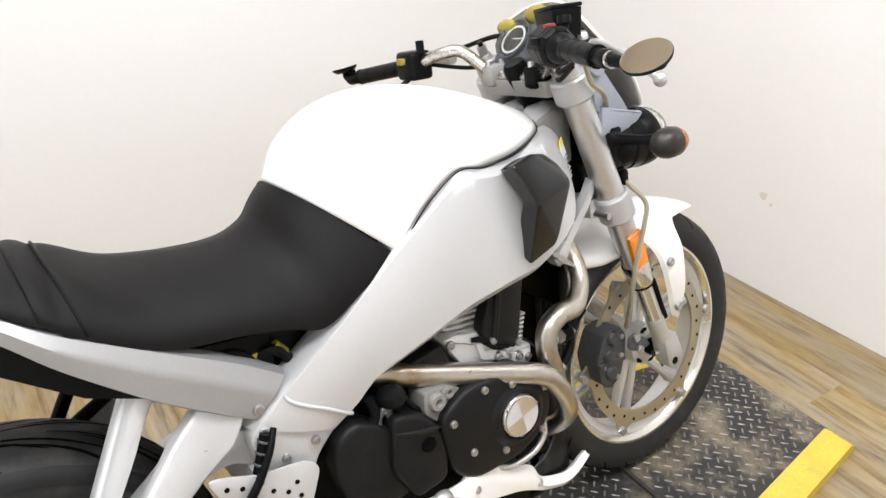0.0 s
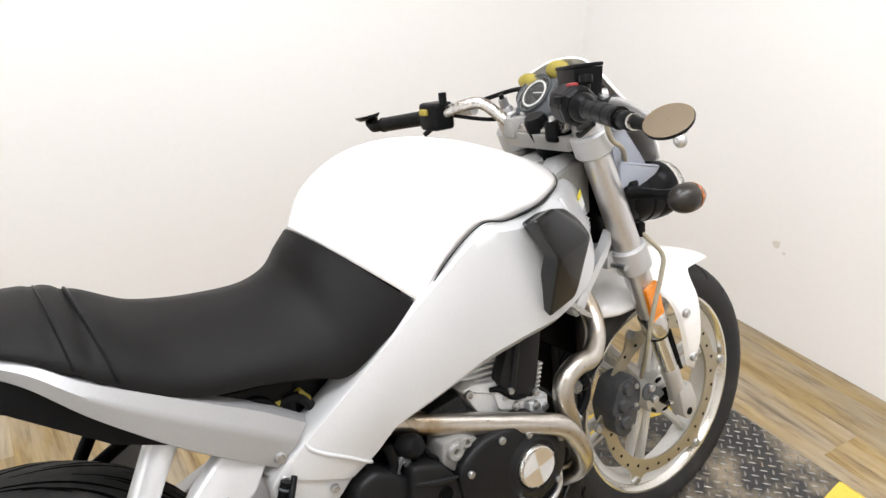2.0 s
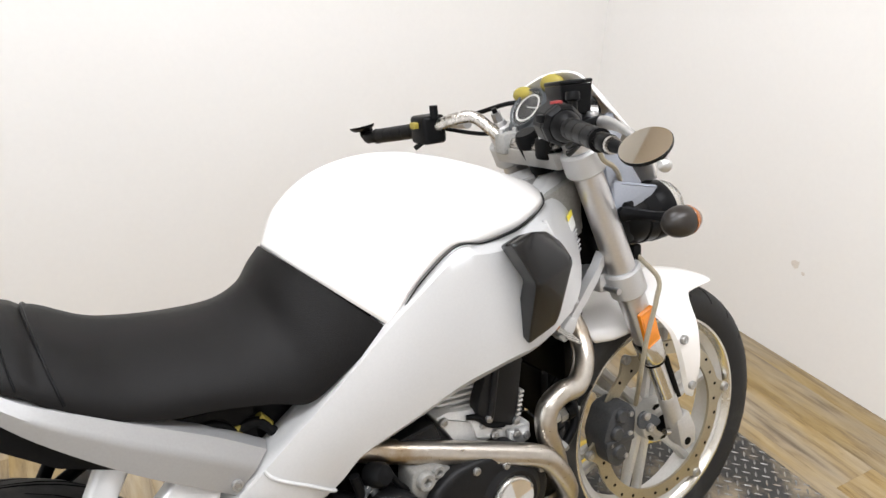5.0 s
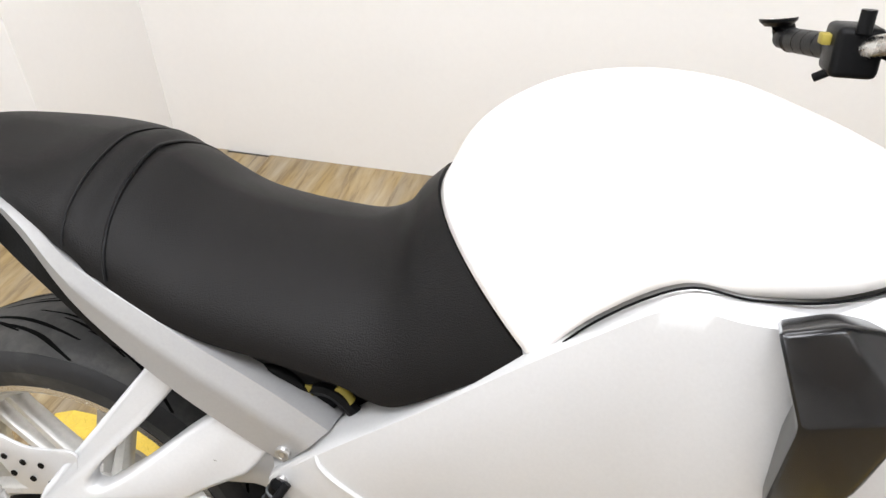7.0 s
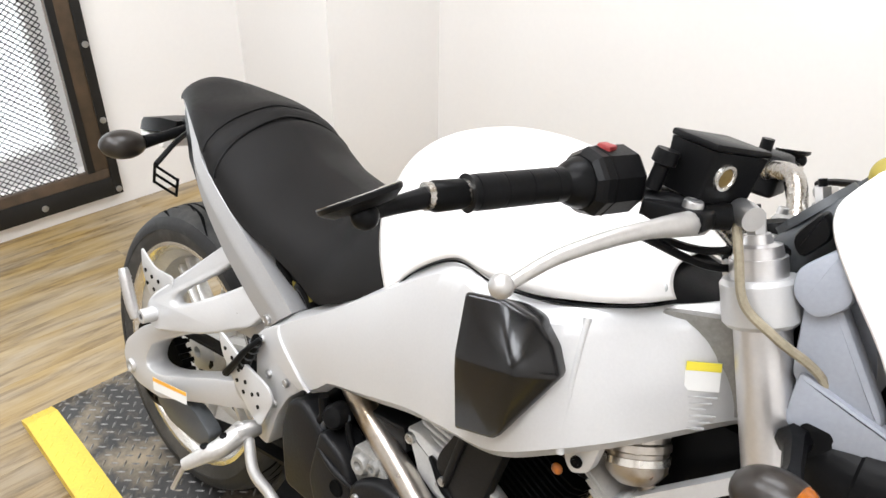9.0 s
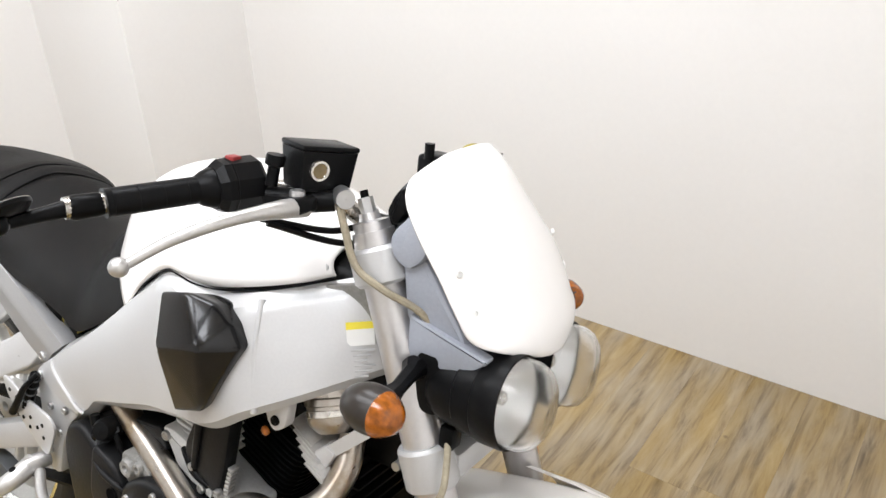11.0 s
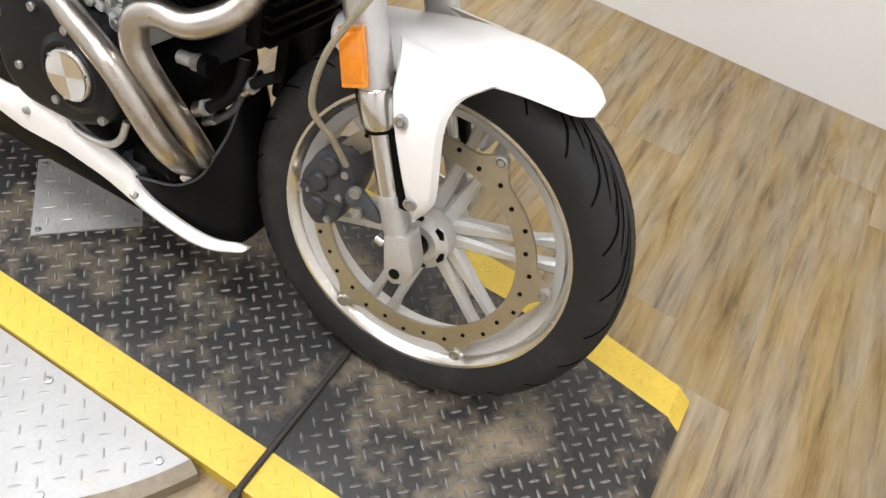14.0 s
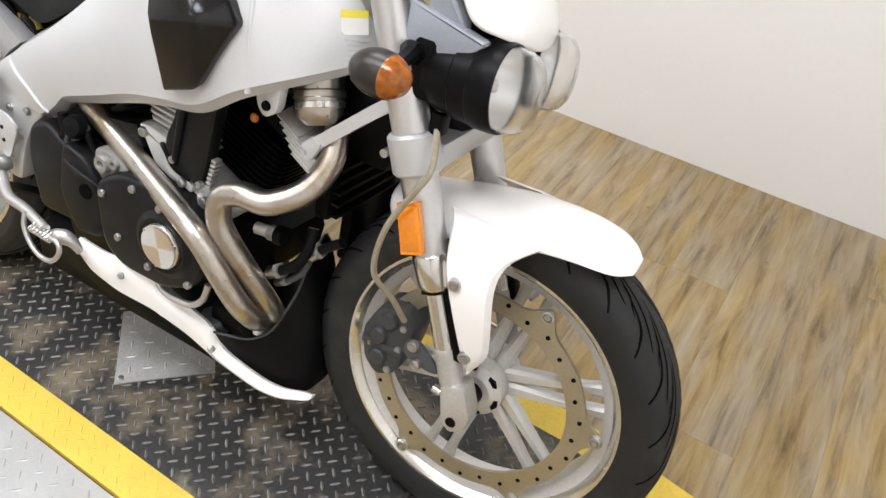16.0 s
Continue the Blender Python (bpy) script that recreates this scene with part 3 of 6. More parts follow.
# seat
seat_keys = [(-1.374, 0.018, 0.797, -1.376, 0.808), (-1.345, 0.054, 0.800, -1.350, 0.836), (-1.290, 0.080, 0.812, -1.298, 0.850), (-1.200, 0.121, 0.806, -1.205, 0.846), (-1.125, 0.142, 0.768, -1.135, 0.843),
             (-1.060, 0.148, 0.722, -1.085, 0.826), (-0.990, 0.150, 0.692, -1.020, 0.792), (-0.910, 0.154, 0.681, -0.936, 0.776), (-0.842, 0.157, 0.668, -0.862, 0.774), (-0.790, 0.159, 0.653, -0.818, 0.791),
             (-0.732, 0.160, 0.684, -0.796, 0.818), (-0.665, 0.158, 0.727, -0.777, 0.836)]
seat_keys = [(*k, p, q) for k, p, q in zip(seat_keys, (1.32,) * 8 + (1.30, 1.18, 1.0, 0.82), (0.97,) * 8 + (1.0, 1.1, 1.35, 1.62))]
rows = spline(seat_keys, 110)
bm = loft([arch(r[:3], r[3:5], n=16, p=r[5], q=r[6]) for r in rows], caps=True, closed=True)
for v in bm.verts:
    d = noise.noise(Vector((v.co.x * 14, v.co.y * 16, v.co.z * 10)))
    v.co.z += 0.0014 * d
    # the cover dips between the two stitched seams of the pillion step
    v.co.z -= 0.004 * math.exp(-((v.co.x + 1.100) / 0.008) ** 2) + 0.003 * math.exp(-((v.co.x + 1.134) / 0.007) ** 2)
seat = part("seat", bm, VINYL, bike, "black grained vinyl two-up seat")
for at_x, thick in ((-1.100, 0.0022), (-1.134, 0.0014)):
    r = [r for r in spline(seat_keys, 300) if r[3] > at_x][0]
    ring = arch(r[:3], r[3:5], n=16, p=r[5], q=r[6])
    part("seat_seam", tube([(x, y * 1.004, z - 0.0012) for x, y, z in ring[1:-1]], thick, n=80, seg=8), PLASTIC, seat, "raised black seam piping")


def beam(keys, n, inset=0.05, bulge=0.014, crease=0.0):
    """A hollow-looking cast beam: keys hold the top edge (x, z, y) and the bottom edge (x, z, y), y measured outward."""
    rings = []
    for r in spline(keys, n):
        tx, tz, ty, bx, bz, by = r
        out = []
        for k in range(13):
            f = k / 12
            w = math.sin(math.pi * f) ** 0.7 * bulge
            if crease:
                w = bulge * (f / crease if f < crease else (1 - f) / (1 - crease))
            x, z = tx + (bx - tx) * f, tz + (bz - tz) * f
            y = ty + (by - ty) * f + w
            edge = 0.016 * (max(0, 1 - f / 0.08) ** 2 + max(0, 1 - (1 - f) / 0.08) ** 2)
            out.append((x, -(y - edge), z))
        out.append((bx, -(by - inset), bz + 0.012))
        out.append((tx, -(ty - inset), tz - 0.006))
        rings.append(out)
    return loft(rings)


frame_keys = [(-0.235, 0.872, 0.050, -0.200, 0.752, 0.045), (-0.262, 0.870, 0.055, -0.232, 0.744, 0.068), (-0.320, 0.850, 0.094, -0.300, 0.714, 0.158), (-0.387, 0.834, 0.166, -0.359, 0.686, 0.208), (-0.440, 0.822, 0.180, -0.425, 0.643, 0.212),
              (-0.500, 0.822, 0.178, -0.500, 0.625, 0.206), (-0.552, 0.826, 0.172, -0.572, 0.602, 0.192), (-0.612, 0.785, 0.168, -0.652, 0.572, 0.182), (-0.672, 0.736, 0.162, -0.728, 0.545, 0.172), (-0.760, 0.668, 0.158, -0.742, 0.535, 0.168), (-0.852, 0.603, 0.156, -0.758, 0.518, 0.164), (-0.925, 0.546, 0.153, -0.795, 0.494, 0.158)]
bm = beam(frame_keys, 70, bulge=0.009)
frame_r = part("frame_beam", bm, SILVER, bike, "broad silver aluminium fuel-in-frame beam")
frame_l = part("frame_beam", mirrored(beam(frame_keys, 40, bulge=0.009)), SILVER, bike)
# weld ridge and rear casting seam
ridge = []
for k in range(9):
    f = 0.05 + 0.9 * k / 8
    ridge.append((-0.381 + 0.030 * f, -(0.1595 + 0.042 * f + 0.009 * math.sin(math.pi * f) ** 0.7 - 0.0025), 0.836 - 0.148 * f))
part("weld_ridge", tube(ridge, 0.0045, n=30, seg=10), SILVER, frame_r)
part("casting_seam", tube([(-0.868, -0.1575, 0.578), (-0.862, -0.1625, 0.568), (-0.845, -0.1665, 0.556), (-0.812, -0.1690, 0.537), (-0.788, -0.1690, 0.521), (-0.776, -0.1660, 0.514)], 0.0030, n=24, seg=8), SILVER, frame_r)
# swingarm mount casting
mount = rounded([(-0.840, 0.602), (-0.905, 0.556), (-0.926, 0.535), (-0.918, 0.470), (-0.920, 0.395), (-0.905, 0.352), (-0.872, 0.350), (-0.856, 0.420), (-0.832, 0.468), (-0.800, 0.498), (-0.780, 0.522)], 0.012)
part("swingarm_mount", plate(mount, -0.158, -0.118, 0.006), SILVER, frame_r, "silver cast swingarm mount")
part("swingarm_mount", plate(mount, 0.118, 0.158, 0.006), SILVER, frame_l)
for x, y, z in ((-0.906, 0.160, 0.537), (-0.882, 0.160, 0.485), (-0.836, 0.163, 0.494), (-0.862, 0.159, 0.440), (-0.905, 0.159, 0.430), (-0.892, 0.159, 0.395)):
    part("frame_bolt", screw((x, -y, z), (0, -1, 0), 0.007, 0.003), BOLT, frame_r)
part("frame_knob", lathe([(0.0005, -0.012), (0.011, -0.010), (0.013, 0), (0.011, 0.01), (0.006, 0.014), (0.006, 0.03), (0.0005, 0.03)], (-0.793, -0.142, 0.476), (0, 0.2, 1), 16), LABELW, frame_r, "white rubber plug")
# steering head
part("steering_head", rod((-0.235, 0, 0.895), (-0.148, 0, 0.672), 0.040, seg=28), BLACK, bike, "black steering head tube")
part("head_gusset", loft([[(-0.22, y, z) for y, z in ((-0.066, 0.76), (0.066, 0.76), (0.066, 0.865), (-0.066, 0.865))], [(-0.33, y, z) for y, z in ((-0.11, 0.74), (0.11, 0.74), (0.10, 0.845), (-0.10, 0.845))]]), CASTDIM, bike)
# warning sticker on the frame near the head
STICKY = -0.0995
sticker = part("warning_sticker", block((-0.0175, -0.0007, -0.010), (0.0175, 0.0007, 0.020), 0), LABELW, bike, "white warning sticker with a yellow band", smooth=False)
ma = Matrix.Translation((-0.271, STICKY, 0.791)) @ pose(0, 0, 0, -13, -7, 38)
sticker.matrix_local = ma
part("sticker_band", block((-0.0175, -0.0012, 0.011), (0.0175, 0.0008, 0.0200)), LABELY, sticker, smooth=False)
for k in range(6):
    part("sticker_print", block((-0.017, -0.0012, -0.0175 - 0.0066 * k), (0.017 - 0.005 * (k % 3), 0.0008, -0.0155 - 0.0066 * k)), LABELG, sticker, smooth=False)

# air scoop on the right
bm = bmesh.new()
tl, t2, tr, r1, rp, br, bl, lp, mp = [bm.verts.new(p) for p in ((-0.491, -0.226, 0.826), (-0.447, -0.219, 0.835), (-0.412, -0.208, 0.827), (-0.386, -0.207, 0.806), (-0.369, -0.208, 0.779), (-0.414, -0.228, 0.684), (-0.470, -0.226, 0.664), (-0.470, -0.254, 0.766), (-0.397, -0.249, 0.785))]
for f in ((tl, t2, mp, lp), (t2, tr, mp), (tr, r1, mp), (r1, rp, mp), (lp, mp, br), (lp, br, bl), (mp, rp, br)):
    bm.faces.new(f)
bmesh.ops.remove_doubles(bm, verts=bm.verts, dist=1e-4)
ext = bmesh.ops.extrude_edge_only(bm, edges=[e for e in bm.edges if e.is_boundary])
for v in [x for x in ext["geom"] if isinstance(x, bmesh.types.BMVert)]:
    v.co.y += 0.04
    v.co.x = -0.43 + (v.co.x + 0.43) * 0.86
    v.co.z = 0.75 + (v.co.z - 0.75) * 0.84
bmesh.ops.recalc_face_normals(bm, faces=bm.faces)
bmesh.ops.bevel(bm, geom=[e for e in bm.edges if not e.is_boundary], offset=0.006, segments=3, profile=0.6, affect="EDGES", clamp_overlap=True)
part("air_scoop", bm, SCOOP, frame_r, "satin black angular air scoop")

# tail rails
rail_keys = [(-0.852, 0.606, 0.144, -0.912, 0.548, 0.149), (-0.916, 0.650, 0.147, -0.955, 0.578, 0.154), (-1.003, 0.698, 0.148, -1.035, 0.636, 0.156), (-1.111, 0.757, 0.144, -1.116, 0.706, 0.150), (-1.172, 0.796, 0.123, -1.182, 0.767, 0.128), (-1.240, 0.813, 0.094, -1.246, 0.796, 0.098), (-1.312, 0.814, 0.059, -1.318, 0.801, 0.062), (-1.366, 0.801, 0.020, -1.368, 0.790, 0.022)]
for s in (1, -1):
    bm = beam(rail_keys, 50, inset=0.035, bulge=0.008, crease=0.42)
    rail = part("tail_rail", bm if s == 1 else mirrored(bm), RAIL, bike, "silver-grey tail side rail")
    part("rail_bolt", screw((-0.905, -s * 0.155, 0.570), (0, -s, 0), 0.008, 0.003), BOLT, rail)
part("undertray", loft([[(x, y, z) for y, z in ((-w, zt), (w, zt), (w, zb), (-w, zb))] for x, w, zt, zb in ((-0.86, 0.12, 0.66, 0.60), (-1.0, 0.135, 0.68, 0.62), (-1.1, 0.14, 0.72, 0.665), (-1.2, 0.12, 0.79, 0.735), (-1.32, 0.06, 0.80, 0.77))]), PLASTIC, bike, "black plastic undertray below the seat")
# battery box and wiring in the gap below the seat
part("battery_box", block((-0.88, -0.10, 0.50), (-0.76, 0.10, 0.66), 0.008), PLASTIC, bike, "black battery box in the seat gap")
part("wire_loom", tube([(-0.90, -0.11, 0.62), (-0.86, -0.125, 0.635), (-0.83, -0.12, 0.60), (-0.80, -0.125, 0.57)], 0.008, n=30, seg=8), PLASTIC, bike)
part("connector", block((-0.905, -0.125, 0.622), (-0.88, -0.110, 0.637), 0.002), YELLOW, bike, "yellow wiring connector")
part("wire_sleeve", rod((-0.856, -0.122, 0.640), (-0.842, -0.122, 0.622), 0.0075, seg=12), YELLOW, bike, "yellow wire sleeve")
part("fuse_box", block((-0.90, -0.118, 0.585), (-0.868, -0.085, 0.622), 0.004), GREY, bike, "grey fuse box under the seat")
part("hose_loop", tube([(-0.945, -0.118, 0.640), (-0.925, -0.126, 0.652), (-0.900, -0.124, 0.640), (-0.885, -0.120, 0.610), (-0.880, -0.115, 0.58)], 0.007, n=30, seg=10), BLACK, bike, "black breather hose loop")
part("frame_web", plate([(-0.845, 0.60), (-0.79, 0.648), (-0.76, 0.66), (-0.80, 0.55)], -0.135, -0.115, 0.003), SILVER, bike)

# passenger peg struts and plates
for s in (-1, 1):
    outline = rounded([(-1.160, 0.508), (-1.060, 0.640), (-1.030, 0.672), (-1.000, 0.655), (-1.030, 0.618), (-1.062, 0.578), (-1.100, 0.540), (-1.110, 0.522), (-1.098, 0.514), (-1.075, 0.526), (-1.030, 0.558), (-0.974, 0.600), (-0.930, 0.625), (-0.905, 0.600), (-0.922, 0.566), (-0.945, 0.535), (-1.000, 0.500), (-1.050, 0.478), (-1.105, 0.462), (-1.140, 0.450), (-1.172, 0.468)], 0.010, 3)
    bm = plate(outline, -0.168, -0.142, 0.006, seg=3)
    for v in bm.verts:
        d = math.hypot(v.co.x + 1.144, v.co.z - 0.482)
        v.co.y -= 0.062 * (1 - min(1.0, d / 0.15))
        v.co.y += 0.008 + 0.034 * min(1.0, max(0.0, (v.co.z - 0.535) / 0.09))
    if s > 0:
        part("far_strut", tube([(-1.030, 0.120, 0.660), (-1.085, 0.128, 0.590), (-1.140, 0.135, 0.500)], 0.011, n=16, seg=10), BLACK, bike, "black strut on the left side")
        part("far_strut", tube([(-0.960, 0.120, 0.600), (-1.040, 0.128, 0.545), (-1.140, 0.135, 0.490)], 0.011, n=16, seg=10), BLACK, bike)
        bm.free()
        break
    st = part("peg_bracket", bm, SILVER, bike, "silver cast forked passenger peg bracket")
    part("bracket_hole", lathe([(0.0005, 0.0006), (0.0115, 0.0006), (0.0125, -0.004), (0.0005, -0.004)], (-0.986, s * 0.1530, 0.532), (0, s, 0), 18), CASTDIM, st, "dull oval boss in the bracket")
    part("peg_boss", lathe([(0.0005, 0.000), (0.005, 0.000), (0.006, 0.006), (0.0115, 0.006), (0.013, 0.003), (0.013, -0.03), (0.0005, -0.03)], (-1.144, s * 0.228, 0.482), (0, s, 0), 20), SILVER, st)
    part("boss_bolt", lathe([(0.0005, 0.008), (0.0055, 0.008), (0.0055, 0.0), (0.0005, 0.0)], (-1.144, s * 0.226, 0.482), (0, s, 0), 6), DARKGREY, st)
    pg = part("passenger_peg", tube([(-1.158, s * 0.236, 0.474), (-1.166, s * 0.238, 0.490), (-1.196, s * 0.238, 0.546), (-1.199, s * 0.238, 0.552)], [0.008, 0.0098, 0.0092, 0.007], smooth=False, seg=16), PEG, st, "folded knurled passenger peg")
    for k in range(7):
        f = 0.16 + 0.11 * k
        a = Vector((-1.166, s * 0.238, 0.490)).lerp(Vector((-1.196, s * 0.238, 0.546)), f)
        part("peg_rib", rod(tuple(a), tuple(a + Vector((-0.0016, 0, 0.003))), 0.0106, seg=14), PEG, pg)
    bm = plate(rounded([(-1.232, 0.570), (-1.216, 0.562), (-1.182, 0.548), (-1.120, 0.556), (-1.125, 0.510), (-1.165, 0.485), (-1.20, 0.49), (-1.225, 0.53)], 0.014), 0.186, 0.190, 0.001)
    pl = part("passenger_heel_guard", mirrored(bm), SILVER, st, "silver perforated heel plate")
    for x, z in ((-1.212, 0.532), (-1.19, 0.528), (-1.205, 0.510), (-1.182, 0.507), (-1.168, 0.528), (-1.16, 0.505)):
        part("plate_hole", lathe([(0.0005, 0.0006), (0.0038, 0.0006), (0.0038, -0.0006), (0.0005, -0.0006)], (x, s * 0.1905, z), (0, s, 0), 12), BLACK, pl)


# ---- swingarm, belt and rear wheel ----


def slab_with_hole(outer, inner, y0, y1, bevel=0.006):
    """A closed band between an outer and an inner outline with as many corners."""
    n = len(outer)
    bm = bmesh.new()
    rows_ = [[bm.verts.new((x, y, z)) for x, z in o] for o, y in ((outer, y0), (outer, y1), (inner, y1), (inner, y0))]
    for a, b in zip(rows_, rows_[1:] + rows_[:1]):
        for j in range(n):
            bm.faces.new((a[j], a[(j + 1) % n], b[(j + 1) % n], b[j]))
    bmesh.ops.recalc_face_normals(bm, faces=bm.faces)
    ring_edges = [e for e in bm.edges if abs(e.verts[0].co.y - e.verts[1].co.y) < 1e-7]
    keep = []
    for e in ring_edges:
        a, b = e.link_faces
        if a.normal.angle(b.normal) > 0.7:
            keep.append(e)
    bmesh.ops.bevel(bm, geom=keep, offset=bevel, segments=2, profile=0.5, affect="EDGES")
    return bm


outer = [(-1.292, 0.322), (-1.282, 0.356), (-1.232, 0.405), (-1.165, 0.452), (-1.085, 0.505), (-1.010, 0.540), (-0.930, 0.540), (-0.868, 0.500), (-0.856, 0.430), (-0.880, 0.385), (-0.960, 0.352), (-1.060, 0.322), (-1.160, 0.292), (-1.235, 0.282), (-1.278, 0.292)]
inner = [(-1.205, 0.345), (-1.202, 0.362), (-1.185, 0.392), (-1.140, 0.425), (-1.080, 0.462), (-1.010, 0.492), (-0.945, 0.490), (-0.915, 0.470), (-0.910, 0.445), (-0.925, 0.425), (-0.985, 0.402), (-1.060, 0.378), (-1.130, 0.352), (-1.175, 0.340), (-1.195, 0.338)]
bm = slab_with_hole(rounded(outer, 0.012, 2), rounded(inner, 0.010, 2), -0.192, -0.146)
for v in bm.verts:
    v.co.y += 0.064 * min(1.0, max(0.0, (v.co.x + 1.15) / 0.17))
swing = part("swingarm", bm, SILVER, bike, "silver cast aluminium swingarm")
part("swingarm_side", mirrored(slab_with_hole(rounded(outer, 0.012, 2), rounded(inner, 0.010, 2), -0.180, -0.140)), SILVER, swing)
part("swingarm_bridge", block((-0.93, -0.15, 0.40), (-0.87, 0.15, 0.48), 0.01), SILVER, swing)
part("axle_end", lathe([(0.0005, 0.0), (0.007, 0.0), (0.008, 0.004), (0.012, 0.004), (0.014, 0.001), (0.014, -0.004), (0.0005, -0.004)], (-1.254, -0.194, 0.312), (0, -1, 0), 20), CAST, swing, "bare axle end with a hollow centre")
stk = part("swingarm_sticker", plate([(-1.174, 0.329), (-1.060, 0.360), (-1.058, 0.336), (-1.170, 0.304)], -0.1935, -0.1925, 0), LABELW, swing, "white and orange warning sticker", smooth=False)
part("sticker_band", plate([(-1.174, 0.329), (-1.060, 0.360), (-1.060, 0.353), (-1.173, 0.322)], -0.1942, -0.1930, 0), LABELO, stk, smooth=False)
# belt drive
pulley = part("rear_pulley", lathe([(0.03, -0.115), (0.085, -0.115), (0.088, -0.135), (0.03, -0.135)], (RX, 0, RZ), seg=60), BLACK, bike, "black toothed belt pulley")
for k in range(30):
    a = 2 * math.pi * k / 30
    b = block((-0.004, -0.137, 0.083), (0.004, -0.112, 0.094))
    part("tooth", moved(b, Matrix.Translation((RX, 0, RZ)) @ Matrix.Rotation(a, 4, "Y")), BLACK, pulley, smooth=False)
belt_path = [(RX - 0.094, RZ), (RX - 0.066, RZ + 0.066), (RX, RZ + 0.094), (-0.95, 0.440), (-0.70, 0.445), (-0.655, 0.400), (-0.70, 0.352), (-0.95, 0.296), (RX, RZ - 0.094), (RX - 0.066, RZ - 0.066)]
bm = bmesh.new()
line = [p for p in spline(belt_path + belt_path[:1], 90)][:-1]
cx = sum(p[0] for p in line) / len(line)
vs = []
for k, p in enumerate(line):
    a, b = line[k - 1], line[(k + 1) % len(line)]
    t = np.array([b[0] - a[0], b[1] - a[1]])
    t = t / np.linalg.norm(t)
    nrm = np.array([t[1], -t[0]])
    vs.append([bm.verts.new((p[0] + nrm[0] * o, y, p[1] + nrm[1] * o)) for o, y in ((0.003, -0.112), (0.003, -0.138), (-0.003, -0.138), (-0.003, -0.112))])
for k in range(len(vs)):
    a, b = vs[k], vs[(k + 1) % len(vs)]
    for j in range(4):
        bm.faces.new((a[j], a[(j + 1) % 4], b[(j + 1) % 4], b[j]))
part("drive_belt", bm, BLACK, bike, "black final drive belt")
part("lower_belt_guard", plate(rounded([(-1.20, 0.285), (-1.08, 0.300), (-1.02, 0.275), (-1.05, 0.235), (-1.16, 0.225), (-1.215, 0.245)], 0.02), -0.165, -0.135, 0.006), DARKGREY, bike, "dark plastic lower belt guard")
part("idler_pulley", lathe([(0.005, -0.11), (0.03, -0.11), (0.034, -0.125), (0.03, -0.14), (0.005, -0.14)], (-0.97, 0, 0.405), seg=28), CAST, bike)

# rider foot gear on the right
heel = part("heel_guard", plate(rounded([(-0.998, 0.512), (-0.975, 0.508), (-0.930, 0.490), (-0.860, 0.480), (-0.842, 0.462), (-0.868, 0.400), (-0.890, 0.404), (-0.945, 0.440), (-0.985, 0.478)], 0.012), -0.178, -0.173, 0.0012), SILVER, bike, "silver perforated heel guard")
for x, z in ((-0.975, 0.490), (-0.955, 0.482), (-0.957, 0.463), (-0.935, 0.470), (-0.937, 0.450), (-0.915, 0.458), (-0.918, 0.438), (-0.895, 0.446), (-0.878, 0.432), (-0.880, 0.455)):
    part("plate_hole", lathe([(0.0005, 0.0006), (0.0036, 0.0006), (0.0036, -0.0006), (0.0005, -0.0006)], (x, -0.1785, z), (0, -1, 0), 12), BLACK, heel)
part("brake_rod", tube([(-0.958, -0.185, 0.455), (-0.935, -0.187, 0.485), (-0.912, -0.185, 0.520), (-0.895, -0.170, 0.545)], [0.007, 0.006, 0.005, 0.0045], n=24, seg=10), PLASTIC, bike, "black brake fluid hose by the heel guard")
bc = part("brake_cylinder", rod((-0.932, -0.172, 0.476), (-0.906, -0.168, 0.540), 0.009), BLACK, bike, "black rear brake cylinder")
for k in range(4):
    part("cylinder_ring", lathe([(0.009, -0.002), (0.0105, -0.001), (0.0105, 0.001), (0.009, 0.002)], (-0.928 + 0.006 * k, -0.1712 + 0.001 * k, 0.486 + 0.0148 * k), (0.026, 0.004, 0.064), 14), DARKGREY, bc)
peg = part("foot_peg", tube([(-0.895, -0.188, 0.384), (-0.895, -0.23, 0.366), (-0.910, -0.255, 0.350), (-0.925, -0.275, 0.334)], [0.017, 0.016, 0.013, 0.010], n=20, seg=12), PEG, bike, "bare aluminium rider foot peg")
part("peg_feeler", rod((-0.925, -0.272, 0.335), (-0.960, -0.272, 0.262), 0.004), PEG, peg)
part("peg_hinge", lathe([(0.0005, -0.02), (0.013, -0.02), (0.016, 0), (0.013, 0.02), (0.0005, 0.02)], (-0.890, -0.186, 0.384), (0.2, 1, 0), 16), PEG, peg)
for k in range(2):
    part("peg_slot", ball((-0.897 - 0.013 * k, -0.222 - 0.026 * k, 0.384 - 0.016 * k), 0.008, 0.009, 0.004), BLACK, peg)
pedal = part("brake_pedal", tube([(-0.878, -0.190, 0.372)] + [(-0.823, -0.218, 0.362), (-0.765, -0.230, 0.365), (-0.702, -0.243, 0.360)], [0.009, 0.009, 0.0085, 0.008], n=26, seg=10), PEG, bike, "bare aluminium brake pedal")
part("pedal_loop", tube([(-0.752, -0.240, 0.370), (-0.749, -0.246, 0.346), (-0.732, -0.250, 0.323), (-0.707, -0.252, 0.310), (-0.683, -0.252, 0.312), (-0.667, -0.251, 0.328), (-0.663, -0.250, 0.346), (-0.676, -0.248, 0.353), (-0.704, -0.247, 0.346)], 0.0042, n=60, seg=10), PEG, pedal, "looped bare metal toe guard")
pad = Matrix.Translation((-0.706, -0.247, 0.353)) @ pose(0, 0, 0, 20, 12, 8)
part("pedal_pad", moved(block((-0.022, -0.008, -0.006), (0.022, 0.008, 0.004), 0.003), pad), PEG, pedal)
